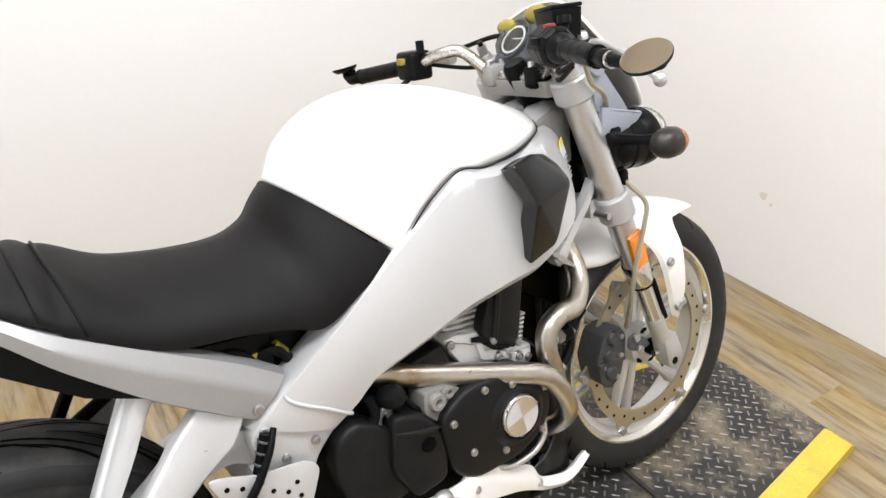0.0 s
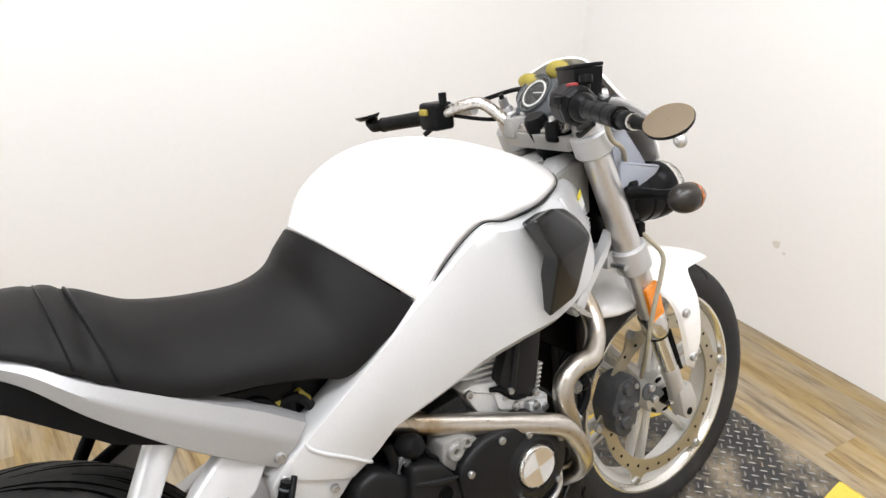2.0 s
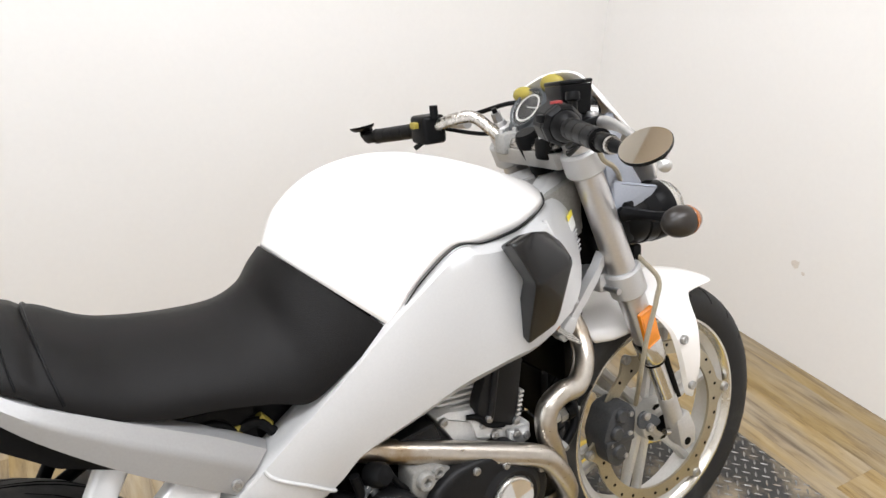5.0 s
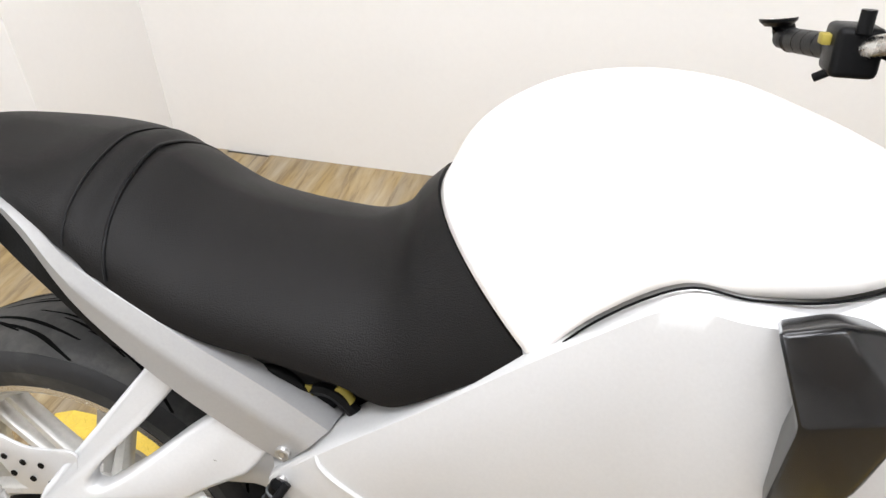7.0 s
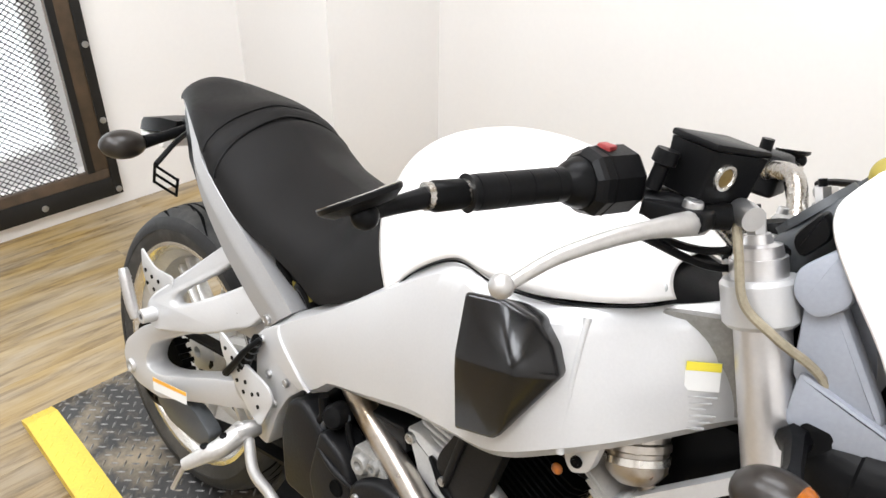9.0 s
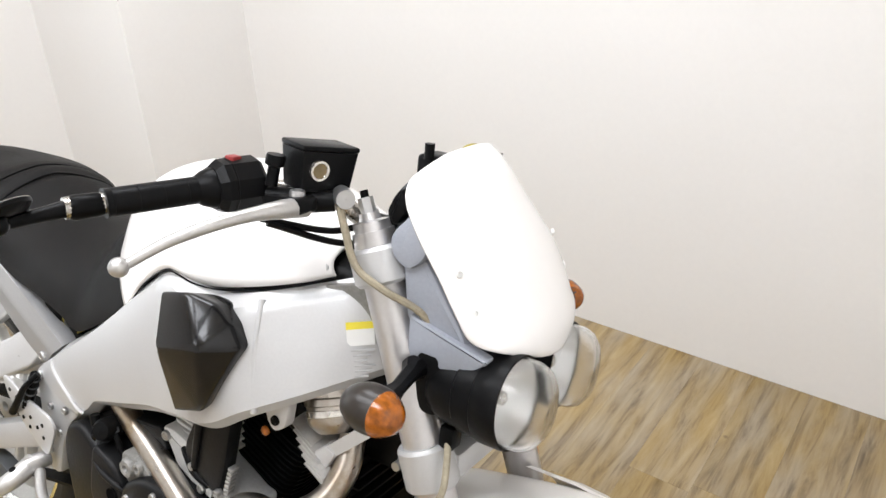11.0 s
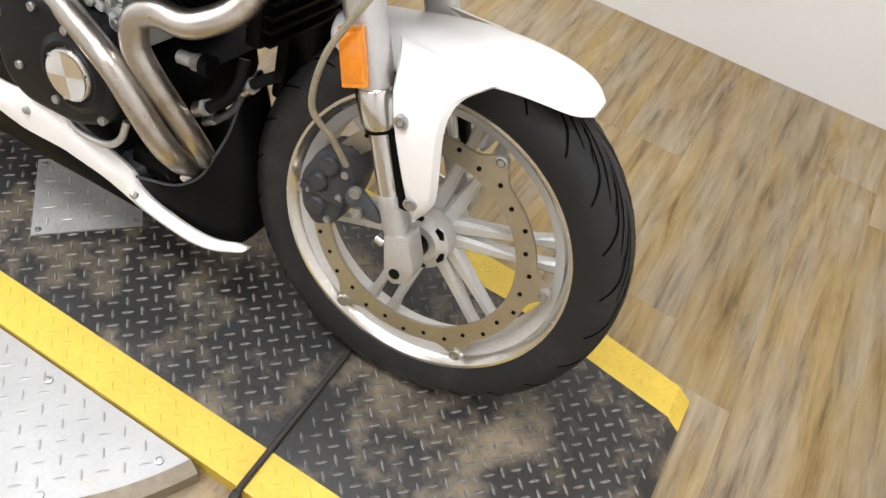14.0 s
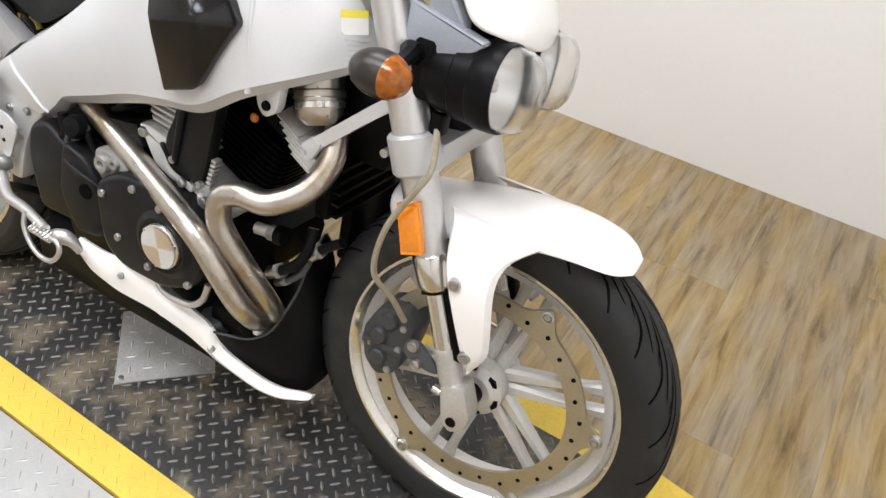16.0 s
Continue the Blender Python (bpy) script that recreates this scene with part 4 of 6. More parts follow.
for k in range(12):
    part("pad_tooth", moved(block((-0.019 + 0.0066 * (k % 6), -0.007 + 0.008 * (k // 6), 0.003), (-0.0150 + 0.0066 * (k % 6), -0.001 + 0.008 * (k // 6), 0.0075), 0.0008, 1), pad), PEG, pedal)
part("pedal_link", tube([(-0.708, -0.236, 0.341), (-0.683, -0.230, 0.349), (-0.668, -0.222, 0.342), (-0.660, -0.215, 0.323)], [0.009, 0.013, 0.010, 0.006], n=20, seg=10), PEG, pedal)


def tyre(c, R, rim_r, half, grooves, name, spread, parent, rubber=RUBBER, across=1.0, cut=1.0):
    """A tyre with a round crown; grooves: near-black strips on the tread for the shade in its cuts."""
    prof = []
    n = 22
    for k in range(n + 1):
        a = math.pi * k / n
        y = -half * math.cos(a)
        bead = rim_r + 0.004
        side = (R - bead) * math.sin(a) ** 0.55
        prof.append((bead + side, y * (0.86 + 0.14 * math.sin(a)) if k not in (0, n) else y * 0.80))
    ob = part(name, lathe(prof + [(rim_r - 0.006, half * 0.72), (rim_r - 0.006, -half * 0.72)], c, seg=96), rubber, parent, "worn black road tyre")

    if rubber is not RUBBER:
        for s in (-1, 1):
            band = [(r + 0.0005, s * (abs(y) + 0.0009)) for r, y in prof[1:5]]
            part("sidewall", lathe(band + [(r - 0.002, s * (abs(y) - 0.003)) for r, y in prof[4:0:-1]], c, seg=96), RUBBER, ob, "clean black sidewall")

    def surface(a, y, lift):
        """A point of the tread at angle a, y across."""
        t = max(-1, min(1, y / half))
        ang = math.acos(-t)
        r = rim_r + 0.004 + (R - rim_r - 0.004) * math.sin(ang) ** 0.55 + lift
        return Vector((c[0] + r * math.cos(a), c[1] + y * (0.86 + 0.14 * math.sin(ang)) + math.copysign(lift * 1.2 * abs(t) ** 2, y), c[2] + r * math.sin(a)))

    for g in range(grooves):
        a0 = 2 * math.pi * g / grooves
        for s in (1, -1):
            for start, ya, yb, sweep, wid in ((0.0, 0.08, 0.62, 0.80, 0.0026), (0.42, 0.34, 0.93, 0.52, 0.0024), (0.72, 0.20, 0.60, 0.36, 0.0020)):
                base = a0 + (start + (0.5 if s < 0 else 0)) * 2 * math.pi / grooves
                prev = None
                m = 9
                bm = bmesh.new()
                for k in range(m + 1):
                    f = k / m
                    yy = s * half * (ya + (yb - ya) * across * f ** 1.25)
                    aa = base - spread * sweep * (f ** 0.8) + 0.010 * math.sin(f * 9)
                    w = wid * cut * math.sin(math.pi * min(max(f, 0.06), 0.94)) ** 0.5
                    p = surface(aa, yy, 0.0006)
                    q = surface(aa + w * 2 / R, yy + s * w * 0.9, 0.0006)
                    cur = [bm.verts.new(p), bm.verts.new(q)]
                    if prev:
                        bm.faces.new((prev[0], cur[0], cur[1], prev[1]))
                    prev = cur
                part("tread_groove_shade", bm, RECESS, ob)
    return ob


def wheel(name, c, half, label, hub_r, spokes, spoke_half):
    w = tagged(new(name), label)
    w.parent = bike
    L, r = half, 0.2335
    prof = [(r, -L), (r, -L + 0.006), (r - 0.008, -L + 0.010), (r - 0.014, -L * 0.72), (r - 0.030, -L * 0.55), (r - 0.032, 0), (r - 0.030, L * 0.55), (r - 0.014, L * 0.72), (r - 0.008, L - 0.01), (r, L - 0.006), (r, L),
            (r - 0.007, L), (r - 0.010, L - 0.008), (r - 0.020, L * 0.70), (r - 0.034, L * 0.50), (r - 0.037, 0), (r - 0.034, -L * 0.50), (r - 0.020, -L * 0.70), (r - 0.010, -L + 0.008), (r - 0.007, -L)]
    part("rim", lathe(prof, c, seg=96), ALLOY, w, "cast alloy rim")
    part("rim_lip", lathe([(r - 0.0180, -L + 0.0120), (r - 0.0120, -L + 0.0030), (r - 0.0075, -L - 0.0008), (r + 0.0005, -L - 0.0010), (r + 0.0012, -L + 0.004), (r - 0.006, -L + 0.006), (r - 0.0150, -L + 0.0160)], c, seg=96), LIP, w, "polished rim lip")
    hub = part("hub", lathe([(0.012, -0.055), (0.030, -0.055), (hub_r * 0.8, -0.0495), (hub_r, -0.046), (hub_r * 1.02, -0.02), (hub_r * 0.72, 0), (hub_r * 0.9, 0.02), (hub_r, 0.034), (hub_r * 0.8, 0.048), (0.030, 0.055), (0.012, 0.055)], c, seg=40), ALLOY, w)
    for k in range(spokes):
        a = 2 * math.pi * (k + 0.27) / spokes
        for s in (-1, 1):
            da0, da1 = s * 0.20, s * 0.085
            rings = []
            for f in (0, 0.25, 0.5, 0.75, 1.0):
                rr = hub_r * 0.8 + (r - 0.030 - hub_r * 0.8) * f
                off = (1 - f) * hub_r * 0.26 * s + f * 0.021 * s
                wd = 0.0125 - 0.005 * min(f * 1.6, 1) + 0.004 * (f > 0.9)
                th = spoke_half * (1.0 - 0.25 * f)
                ring_ = []
                for u, v in ((-1, -0.55), (-0.55, -1), (0.55, -1), (1, -0.55), (1, 0.55), (0.55, 1), (-0.55, 1), (-1, 0.55)):
                    t, y = off + u * wd, v * th
                    ring_.append((c[0] + rr * math.cos(a) - t * math.sin(a), c[1] + y, c[2] + rr * math.sin(a) + t * math.cos(a)))
                rings.append(ring_)
            part("spoke", loft(rings), ALLOY, w)
        # Solid black patch stands for the shade inside a hub opening.
        part("hub_window_shade", loft([[(c[0] + rr * math.cos(a + w), yy, c[2] + rr * math.sin(a + w)) for rr, w in ((hub_r * 0.50, 0.524), (hub_r * 0.92, 0.28), (hub_r * 0.98, 0.524), (hub_r * 0.92, 0.77))] for yy in (c[1] - 0.0445, c[1] - 0.0500)]), BLACK, hub)
    return w


rear = wheel("rear_wheel", (RX, 0, RZ), 0.074, "silver six-spoke rear wheel", 0.050, 6, 0.016)
tyre((RX, 0, RZ), 0.303, 0.232, 0.094, 13, "rear_tyre", 0.95, rear, DUSTRUBBER, across=0.82, cut=1.7)
front = wheel("front_wheel", (AX, 0, AZ), 0.046, "silver six-spoke front wheel with a rim-mounted brake rotor", 0.046, 6, 0.013)
tyre((AX, 0, AZ), 0.301, 0.232, 0.062, 24, "front_tyre", 0.60, front)

# rim-mounted brake rotor
DY = -0.048
rot = bmesh.new()
seg = 144


def rotor_outer(a):
    """Outer radius with six lugs that reach the rim."""
    d = min(abs((a - radians(67 - 61.5 * k) + math.pi) % (2 * math.pi) - math.pi) for k in range(6))
    return 0.180 + 0.026 * math.exp(-(d / 0.10) ** 2)


ringsr = []
for k in range(seg):
    a = 2 * math.pi * k / seg
    ringsr.append([rot.verts.new((AX + r * math.cos(a), y, AZ + r * math.sin(a))) for r, y in ((0.151, DY - 0.003), (rotor_outer(a), DY - 0.003), (rotor_outer(a), DY + 0.003), (0.151, DY + 0.003))])
for k in range(seg):
    a, b = ringsr[k], ringsr[(k + 1) % seg]
    for j in range(4):
        rot.faces.new((a[j], a[(j + 1) % 4], b[(j + 1) % 4], b[j]))
rotor = part("brake_rotor", rot, DISC, front, "large worn brake rotor bolted to the rim")
for k in range(30):
    a = 2 * math.pi * k / 30
    rr = 0.166 + 0.006 * (k % 2)
    part("rotor_hole", lathe([(0.0005, 0.0007), (0.0036, 0.0007), (0.0036, -0.0007), (0.0005, -0.0007)], (AX + rr * math.cos(a), DY - 0.0032, AZ + rr * math.sin(a)), (0, -1, 0), 10), BLACK, rotor)
for k in range(6):
    a = radians(67 - 61.5 * k)
    part("rotor_bolt", screw((AX + 0.199 * math.cos(a), DY - 0.005, AZ + 0.199 * math.sin(a)), (0, -1, 0), 0.0105, 0.005), BOLT, rotor)


# ---- front end ----
FY = 0.103


def fx(z):
    """x of the fork's axis at a height."""
    return -0.100 - 0.394 * (z - 0.53)


def fp(z, y=FY, out=0.0):
    return (fx(z) + out, y, z)


for s in (-1, 1):
    y = s * FY
    leg = tagged(new("fork_leg"), "silver upside-down fork leg")
    leg.parent = bike
    part("upper_tube", tube([fp(0.935, y), fp(0.90, y), fp(0.66, y), fp(0.56, y), fp(0.53, y)], [0.026, 0.026, 0.0265, 0.025, 0.024], n=30, seg=28), FORK, leg, "brushed aluminium fork tube")
    part("tube_collar", tube([fp(0.532, y), fp(0.528, y), fp(0.49, y), fp(0.482, y)], [0.0245, 0.0275, 0.0265, 0.022], smooth=False, seg=28), CHROME, leg)
    part("seal_band", rod(fp(0.484, y), fp(0.478, y), 0.0225), BLACK, leg)
    part("slider", rod(fp(0.48, y), fp(0.375, y), 0.0178, seg=24), CHROME, leg, "polished fork slider")
    part("slider_guard", plate([(fx(0.485) + 0.018, 0.485), (fx(0.485) + 0.030, 0.485), (fx(0.385) + 0.028, 0.385), (fx(0.385) + 0.016, 0.385)], y - 0.012, y + 0.012, 0.002), BLACK, leg, "black slider guard strip")
    foot = part("fork_foot", tube([fp(0.398, y), fp(0.388, y), fp(0.35, y), fp(0.33, y, 0.002), fp(0.31, y, 0.004), fp(0.30, y, 0.004)], [0.0170, 0.0190, 0.0187, 0.0187, 0.0185, 0.015], n=24, seg=20), CAST, leg, "cast silver fork foot")
    part("axle_clamp", plate(rounded([(AX - 0.030, 0.338), (AX + 0.006, 0.352), (AX + 0.028, 0.300), (AX + 0.022, 0.276), (AX + 0.000, 0.262), (AX - 0.016, 0.278)], 0.008), y - 0.019, y + 0.019, 0.004), CAST, leg)
    part("axle_socket", lathe([(0.0005, 0.0006), (0.0085, 0.0006), (0.0085, -0.006), (0.0005, -0.006)], (AX + 0.001, y + s * 0.0195, 0.284), (0, s, 0), 20), BLACK, leg, "dark axle socket")
    part("pinch_bolt", rod((AX - 0.045, y, 0.312), (AX - 0.032, y, 0.31), 0.007), CHROME, leg)
    refl = part("reflector", loft([[(x, s * yy, z) for x, z in ((-0.149, 0.598), (-0.118, 0.611), (-0.098, 0.541), (-0.129, 0.528))] for yy in (0.128, 0.137)]), AMBER, leg, "orange side reflector")
    part("reflector_face", loft([[(-0.1235 + (x + 0.1235) * k, s * yy, 0.5695 + (z - 0.5695) * k) for x, z in ((-0.149, 0.598), (-0.118, 0.611), (-0.098, 0.541), (-0.129, 0.528))] for yy, k in ((0.137, 0.86), (0.1385, 0.80))]), AMBER, refl)
    # clamps
    part("lower_clamp_collar", tube([fp(0.688, y), fp(0.684, y), fp(0.640, y), fp(0.636, y)], [0.031, 0.0345, 0.0345, 0.031], smooth=False, seg=28), SILVER, leg, "silver lower clamp collar")
    part("clamp_bolt", rod((fx(0.66) - 0.036, y * 0.82, 0.652), (fx(0.66) - 0.036, y * 1.2, 0.652), 0.006), BOLT, leg)
    part("upper_clamp_collar", tube([fp(0.918, y), fp(0.914, y), fp(0.880, y), fp(0.876, y)], [0.032, 0.0355, 0.0355, 0.032], smooth=False, seg=28), SILVER, leg, "silver upper clamp collar")
    part("fork_cap", tube([fp(0.930, y), fp(0.945, y), fp(0.947, y), fp(0.955, y)], [0.024, 0.022, 0.014, 0.012], smooth=False, seg=24), FORK, leg)
    part("cap_nut", rod(fp(0.953, y), fp(0.972, y), 0.0095, seg=6), BOLT, leg)
    part("adjuster", rod(fp(0.972, y), fp(0.980, y), 0.005, seg=10), BLACK, leg)
part("upper_clamp", loft([[(fx(z) + a, yy, z) for a, z in ((-0.045, 0.884), (0.030, 0.884), (0.030, 0.912), (-0.045, 0.912))] for yy in (-0.085, -0.05, 0, 0.05, 0.085)]), CAST, bike, "cast grey upper triple clamp")
part("lower_clamp", block((fx(0.66) - 0.05, -0.09, 0.640), (fx(0.66) + 0.035, 0.09, 0.682), 0.012), SILVER, bike, "silver lower triple clamp")
part("ignition_lock", lathe([(0.0005, 0.02), (0.018, 0.02), (0.022, 0.012), (0.022, -0.03), (0.0005, -0.03)], (fx(0.93) - 0.02, 0, 0.925), (-0.38, 0, 0.92), 20), BLACK, bike)
part("axle", rod((AX, -0.095, AZ), (AX, 0.095, AZ), 0.0125), CHROME, bike, "steel front axle")
part("axle_spacer", rod((AX, -0.082, AZ), (AX, -0.052, AZ), 0.019), BLACK, bike)

# front brake caliper and hoses
CALG = mat("caliper_black_anodise", (0.050, 0.051, 0.053), 0.42, 0.1, 0.3, 20, 200, bump=0.2, spec=0.3)
cal = part("brake_caliper", plate(rounded([(-0.196, 0.338), (-0.172, 0.392), (-0.128, 0.398), (-0.108, 0.372), (-0.112, 0.335), (-0.128, 0.280), (-0.160, 0.262), (-0.186, 0.286)], 0.012), -0.084, -0.022, 0.006), CALG, bike, "black six-piston brake caliper")
for k, (x, z) in enumerate(((-0.150, 0.376), (-0.164, 0.342), (-0.160, 0.302))):
    part("piston_cap", lathe([(0.0005, 0.006), (0.012, 0.006), (0.015, 0.003), (0.016, -0.004), (0.0005, -0.004)], (x, -0.086, z), (0, -1, 0), 18), CALG, cal)
for x, z in ((-0.125, 0.372), (-0.140, 0.285), (-0.178, 0.322), (-0.128, 0.330)):
    part("caliper_bolt", screw((x, -0.085, z), (0, -1, 0), 0.006, 0.003), BOLT, cal)
part("caliper_bridge", block((-0.192, -0.088, 0.316), (-0.118, -0.078, 0.330), 0.003), CALG, cal)
part("caliper_bracket", plate(rounded([(-0.112, 0.366), (-0.094, 0.372), (-0.058, 0.345), (-0.050, 0.330), (-0.070, 0.326), (-0.106, 0.334), (-0.116, 0.345)], 0.008), -0.096, -0.088, 0.003), DARKGREY, bike, "cast silver caliper bracket")
for x, z in ((-0.098, 0.364), (-0.088, 0.334)):
    part("bracket_bolt", screw((x, -0.101, z), (0, -1, 0), 0.009, 0.004), BOLT, bike)
part("brake_line", tube([(-0.275, -0.150, 0.975), (-0.262, -0.152, 0.945), (-0.245, -0.150, 0.905), (-0.212, -0.142, 0.884), (-0.168, -0.110, 0.850), (-0.137, -0.090, 0.775), (-0.128, -0.104, 0.712), (-0.108, -0.140, 0.665), (-0.122, -0.150, 0.628), (-0.150, -0.154, 0.565), (-0.160, -0.146, 0.490), (-0.138, -0.118, 0.440), (-0.122, -0.095, 0.395)], 0.0045, n=120, seg=8), HOSE, bike, "translucent front brake hose")
part("hose_clip", block((-0.138, -0.112, 0.695), (-0.118, -0.088, 0.725), 0.004), BLACK, bike)

# front fender
rows_f = []
cz, cx0 = AZ, AX
for a_deg, r, w, dip in ((128, 0.336, 0.060, 0.036), (122, 0.329, 0.078, 0.046), (112, 0.316, 0.084, 0.048), (100, 0.3125, 0.084, 0.046), (90, 0.3145, 0.083, 0.040), (81, 0.3165, 0.081, 0.027), (73, 0.3190, 0.077, 0.016), (67, 0.3225, 0.069, 0.010), (63, 0.325, 0.054, 0.007), (60, 0.326, 0.028, 0.003)):
    rows_f.append((a_deg, r, w, dip))
rings = []
for a_deg, r, w, dip in spline(rows_f, 48):
    a = radians(a_deg)
    ring = []
    for k in range(21):
        t = -1 + 2 * k / 20
        y = w * math.copysign(abs(math.sin(t * math.pi / 2)) ** 0.9, t)
        rr = r - dip * abs(t) ** 1.6
        ring.append((cx0 + rr * math.cos(a), y, cz + rr * math.sin(a)))
    rings.append(ring)
fender = part("front_fender", loft(rings, caps=False, closed=False), WHITE, bike, "glossy white front fender")
fender.modifiers.new("thickness", "SOLIDIFY").thickness = 0.004
for s in (-1, 1):
    leg_rows = [(-0.098, 0.592, 0.050, 0.590, 0.078), (-0.086, 0.580, 0.032, 0.579, 0.096), (-0.075, 0.564, 0.015, 0.567, 0.119), (-0.067, 0.545, 0.009, 0.550, 0.134), (-0.057, 0.516, 0.010, 0.521, 0.140), (-0.038, 0.464, 0.018, 0.468, 0.137), (-0.020, 0.415, 0.021, 0.424, 0.130), (-0.009, 0.391, 0.011, 0.397, 0.126), (-0.002, 0.384, 0.004, 0.385, 0.123)]
    rings = []
    for x0, z0_, x1, z1_, yy in spline(leg_rows, 26):
        rings.append([(x0, s * (yy - 0.008), z0_), (x0 + 0.006, s * yy, z0_), ((x0 + x1) / 2, s * (yy + 0.005), (z0_ + z1_) / 2), (x1 - 0.006, s * yy, z1_), (x1, s * (yy - 0.010), z1_), ((x0 + x1) / 2, s * (yy - 0.002), (z0_ + z1_) / 2)])
    side = part("fender_leg", loft(rings), WHITE, fender, "white fender side leg")
    for x, y, z in ((-0.041, 0.144, 0.524), (-0.006, 0.134, 0.414)):
        part("fender_bolt", screw((x, s * y, z), (0.1, s, 0), 0.0095, 0.004), BOLT, side)

# headlights
for s in (-1, 1):
    c = Vector((-0.055, s * 0.085 - (s > 0) * 0.038, 0.775))
    ax = Vector((0.985, s * 0.03, 0.08)).normalized()
    lampo = tagged(new("headlight"), "round black headlight with a clear projecting lens")
    lampo.parent = bike
    part("bucket", lathe([(0.0005, -0.112), (0.026, -0.110), (0.040, -0.100), (0.0465, -0.084), (0.0485, -0.066), (0.0485, -0.060), (0.0515, -0.057), (0.0530, -0.036), (0.0530, -0.033), (0.0555, -0.030), (0.0565, -0.004), (0.0555, 0.002), (0.053, 0.002), (0.052, -0.004), (0.045, -0.05), (0.0005, -0.06)], c, ax, 44), PLASTIC, lampo, "black plastic bucket")
    part("bowl", lathe([(0.0005, -0.050), (0.020, -0.046), (0.040, -0.026), (0.051, -0.004), (0.052, 0.0), (0.050, -0.001), (0.038, -0.030), (0.018, -0.05), (0.0005, -0.053)], c, ax, 36), REFLECTOR, lampo)
    part("bulb", lathe([(0.0005, -0.012), (0.008, -0.016), (0.009, -0.045), (0.0005, -0.045)], c, ax, 16), CHROME, lampo)
    part("lens", lathe([(0.0005, 0.040), (0.022, 0.038), (0.038, 0.034), (0.047, 0.027), (0.0520, 0.016), (0.0530, -0.003), (0.0500, -0.003), (0.0490, 0.014), (0.0445, 0.023), (0.036, 0.030), (0.021, 0.034), (0.0005, 0.036)], c, ax, 40), GLASS, lampo, "clear glass lens")
    # front indicators
    ind = tagged(new("front_indicator"), "dark indicator with an amber lens on a black stalk")
    ind.parent = bike
    part("stalk", loft([[(x + k * a, s * y, z + k * b) for a, b in ((-0.012, -0.004), (-0.012, 0.004), (-0.006, 0.011), (0.006, 0.011), (0.012, 0.004), (0.012, -0.004), (0.006, -0.011), (-0.006, -0.011))] for x, y, z, k in ((-0.168, 0.100, 0.790, 1.25), (-0.172, 0.128, 0.793, 1.2), (-0.166, 0.140, 0.794, 0.85), (-0.155, 0.180, 0.794, 0.75), (-0.150, 0.205, 0.794, 1.1), (-0.150, 0.214, 0.794, 1.3))]), PLASTIC, ind, "black rubber stalk")
    part("body", ball((-0.150, s * 0.230, 0.793), 0.038, 0.0270, 0.0270), SMOKE, ind, "smoky black body")
    part("amber_lens", lathe([(0.0005, 0.0392), (0.008, 0.0378), (0.015, 0.0330), (0.0200, 0.0262), (0.0240, 0.0190), (0.0254, 0.0145), (0.0250, 0.0135), (0.0005, 0.0135)], (-0.150, s * 0.230, 0.793), (1, s * 0.10, 0), 32), AMBERDARK, ind, "amber lens")
part("lamp_bracket", block((-0.175, -0.12, 0.735), (-0.140, 0.12, 0.815), 0.008), PLASTIC, bike, "black headlight bracket")

# fly screen
rows_s = [(-0.188, 1.040, -0.198, 0.056, 0.008), (-0.184, 1.036, -0.206, 0.086, 0.018), (-0.175, 1.026, -0.210, 0.108, 0.022), (-0.160, 1.010, -0.202, 0.122, 0.026), (-0.136, 0.974, -0.176, 0.132, 0.020), (-0.104, 0.928, -0.137, 0.138, 0.016), (-0.080, 0.890, -0.112, 0.137, 0.014), (-0.062, 0.860, -0.098, 0.130, 0.008), (-0.052, 0.838, -0.080, 0.112, -0.002), (-0.048, 0.822, -0.066, 0.084, -0.008), (-0.047, 0.813, -0.056, 0.050, -0.006)]
rings = []
for xc, z, xs_, w, drop in spline(rows_s, 48):
    rings.append([(xc + (xs_ - xc) * abs(t) ** 2.2, w * t, z - drop * abs(t) ** 2) for t in [-1 + 2 * k / 24 for k in range(25)]])
screen = part("fly_screen", loft(rings, caps=False, closed=False), WHITE, bike, "glossy white fly screen")
screen.modifiers.new("thickness", "SOLIDIFY").thickness = 0.004
for s in (-1, 1):
    for x, z, y in ((-0.129, 0.920, 0.121), (-0.106, 0.880, 0.119)):
        part("screen_bolt", screw((x + 0.002, s * (y - 0.002), z), (0.75, s * 0.6, 0.25), 0.0042, 0.002), LABELW, screen)
    # blue-grey mounting panels between the screen and the fork
    for name, outline, y0, y1, material in (("screen_side_panel", [(-0.222, 0.942), (-0.192, 0.976), (-0.168, 0.932), (-0.180, 0.915), (-0.196, 0.905), (-0.218, 0.918)], 0.106, 0.122, GREY),
                                            ("screen_upper_pad", [(-0.238, 0.964), (-0.219, 0.998), (-0.204, 0.976), (-0.224, 0.947)], 0.090, 0.112, PLASTIC),
                                            ("screen_mount", [(-0.208, 0.915), (-0.190, 0.934), (-0.177, 0.922), (-0.120, 0.848), (-0.112, 0.832), (-0.150, 0.828), (-0.196, 0.842)], 0.090, 0.112, GREY),
                                            ("screen_lower_lip", [(-0.190, 0.856), (-0.165, 0.848), (-0.110, 0.835), (-0.078, 0.828), (-0.100, 0.808), (-0.145, 0.796), (-0.188, 0.800)], 0.098, 0.118, GREY)):
        bm = plate(rounded(outline, 0.010, 3), y0, y1, 0.005)
        part(name, bm if s > 0 else mirrored(bm), material, bike, "blue-grey plastic screen mount" if material == GREY else "")
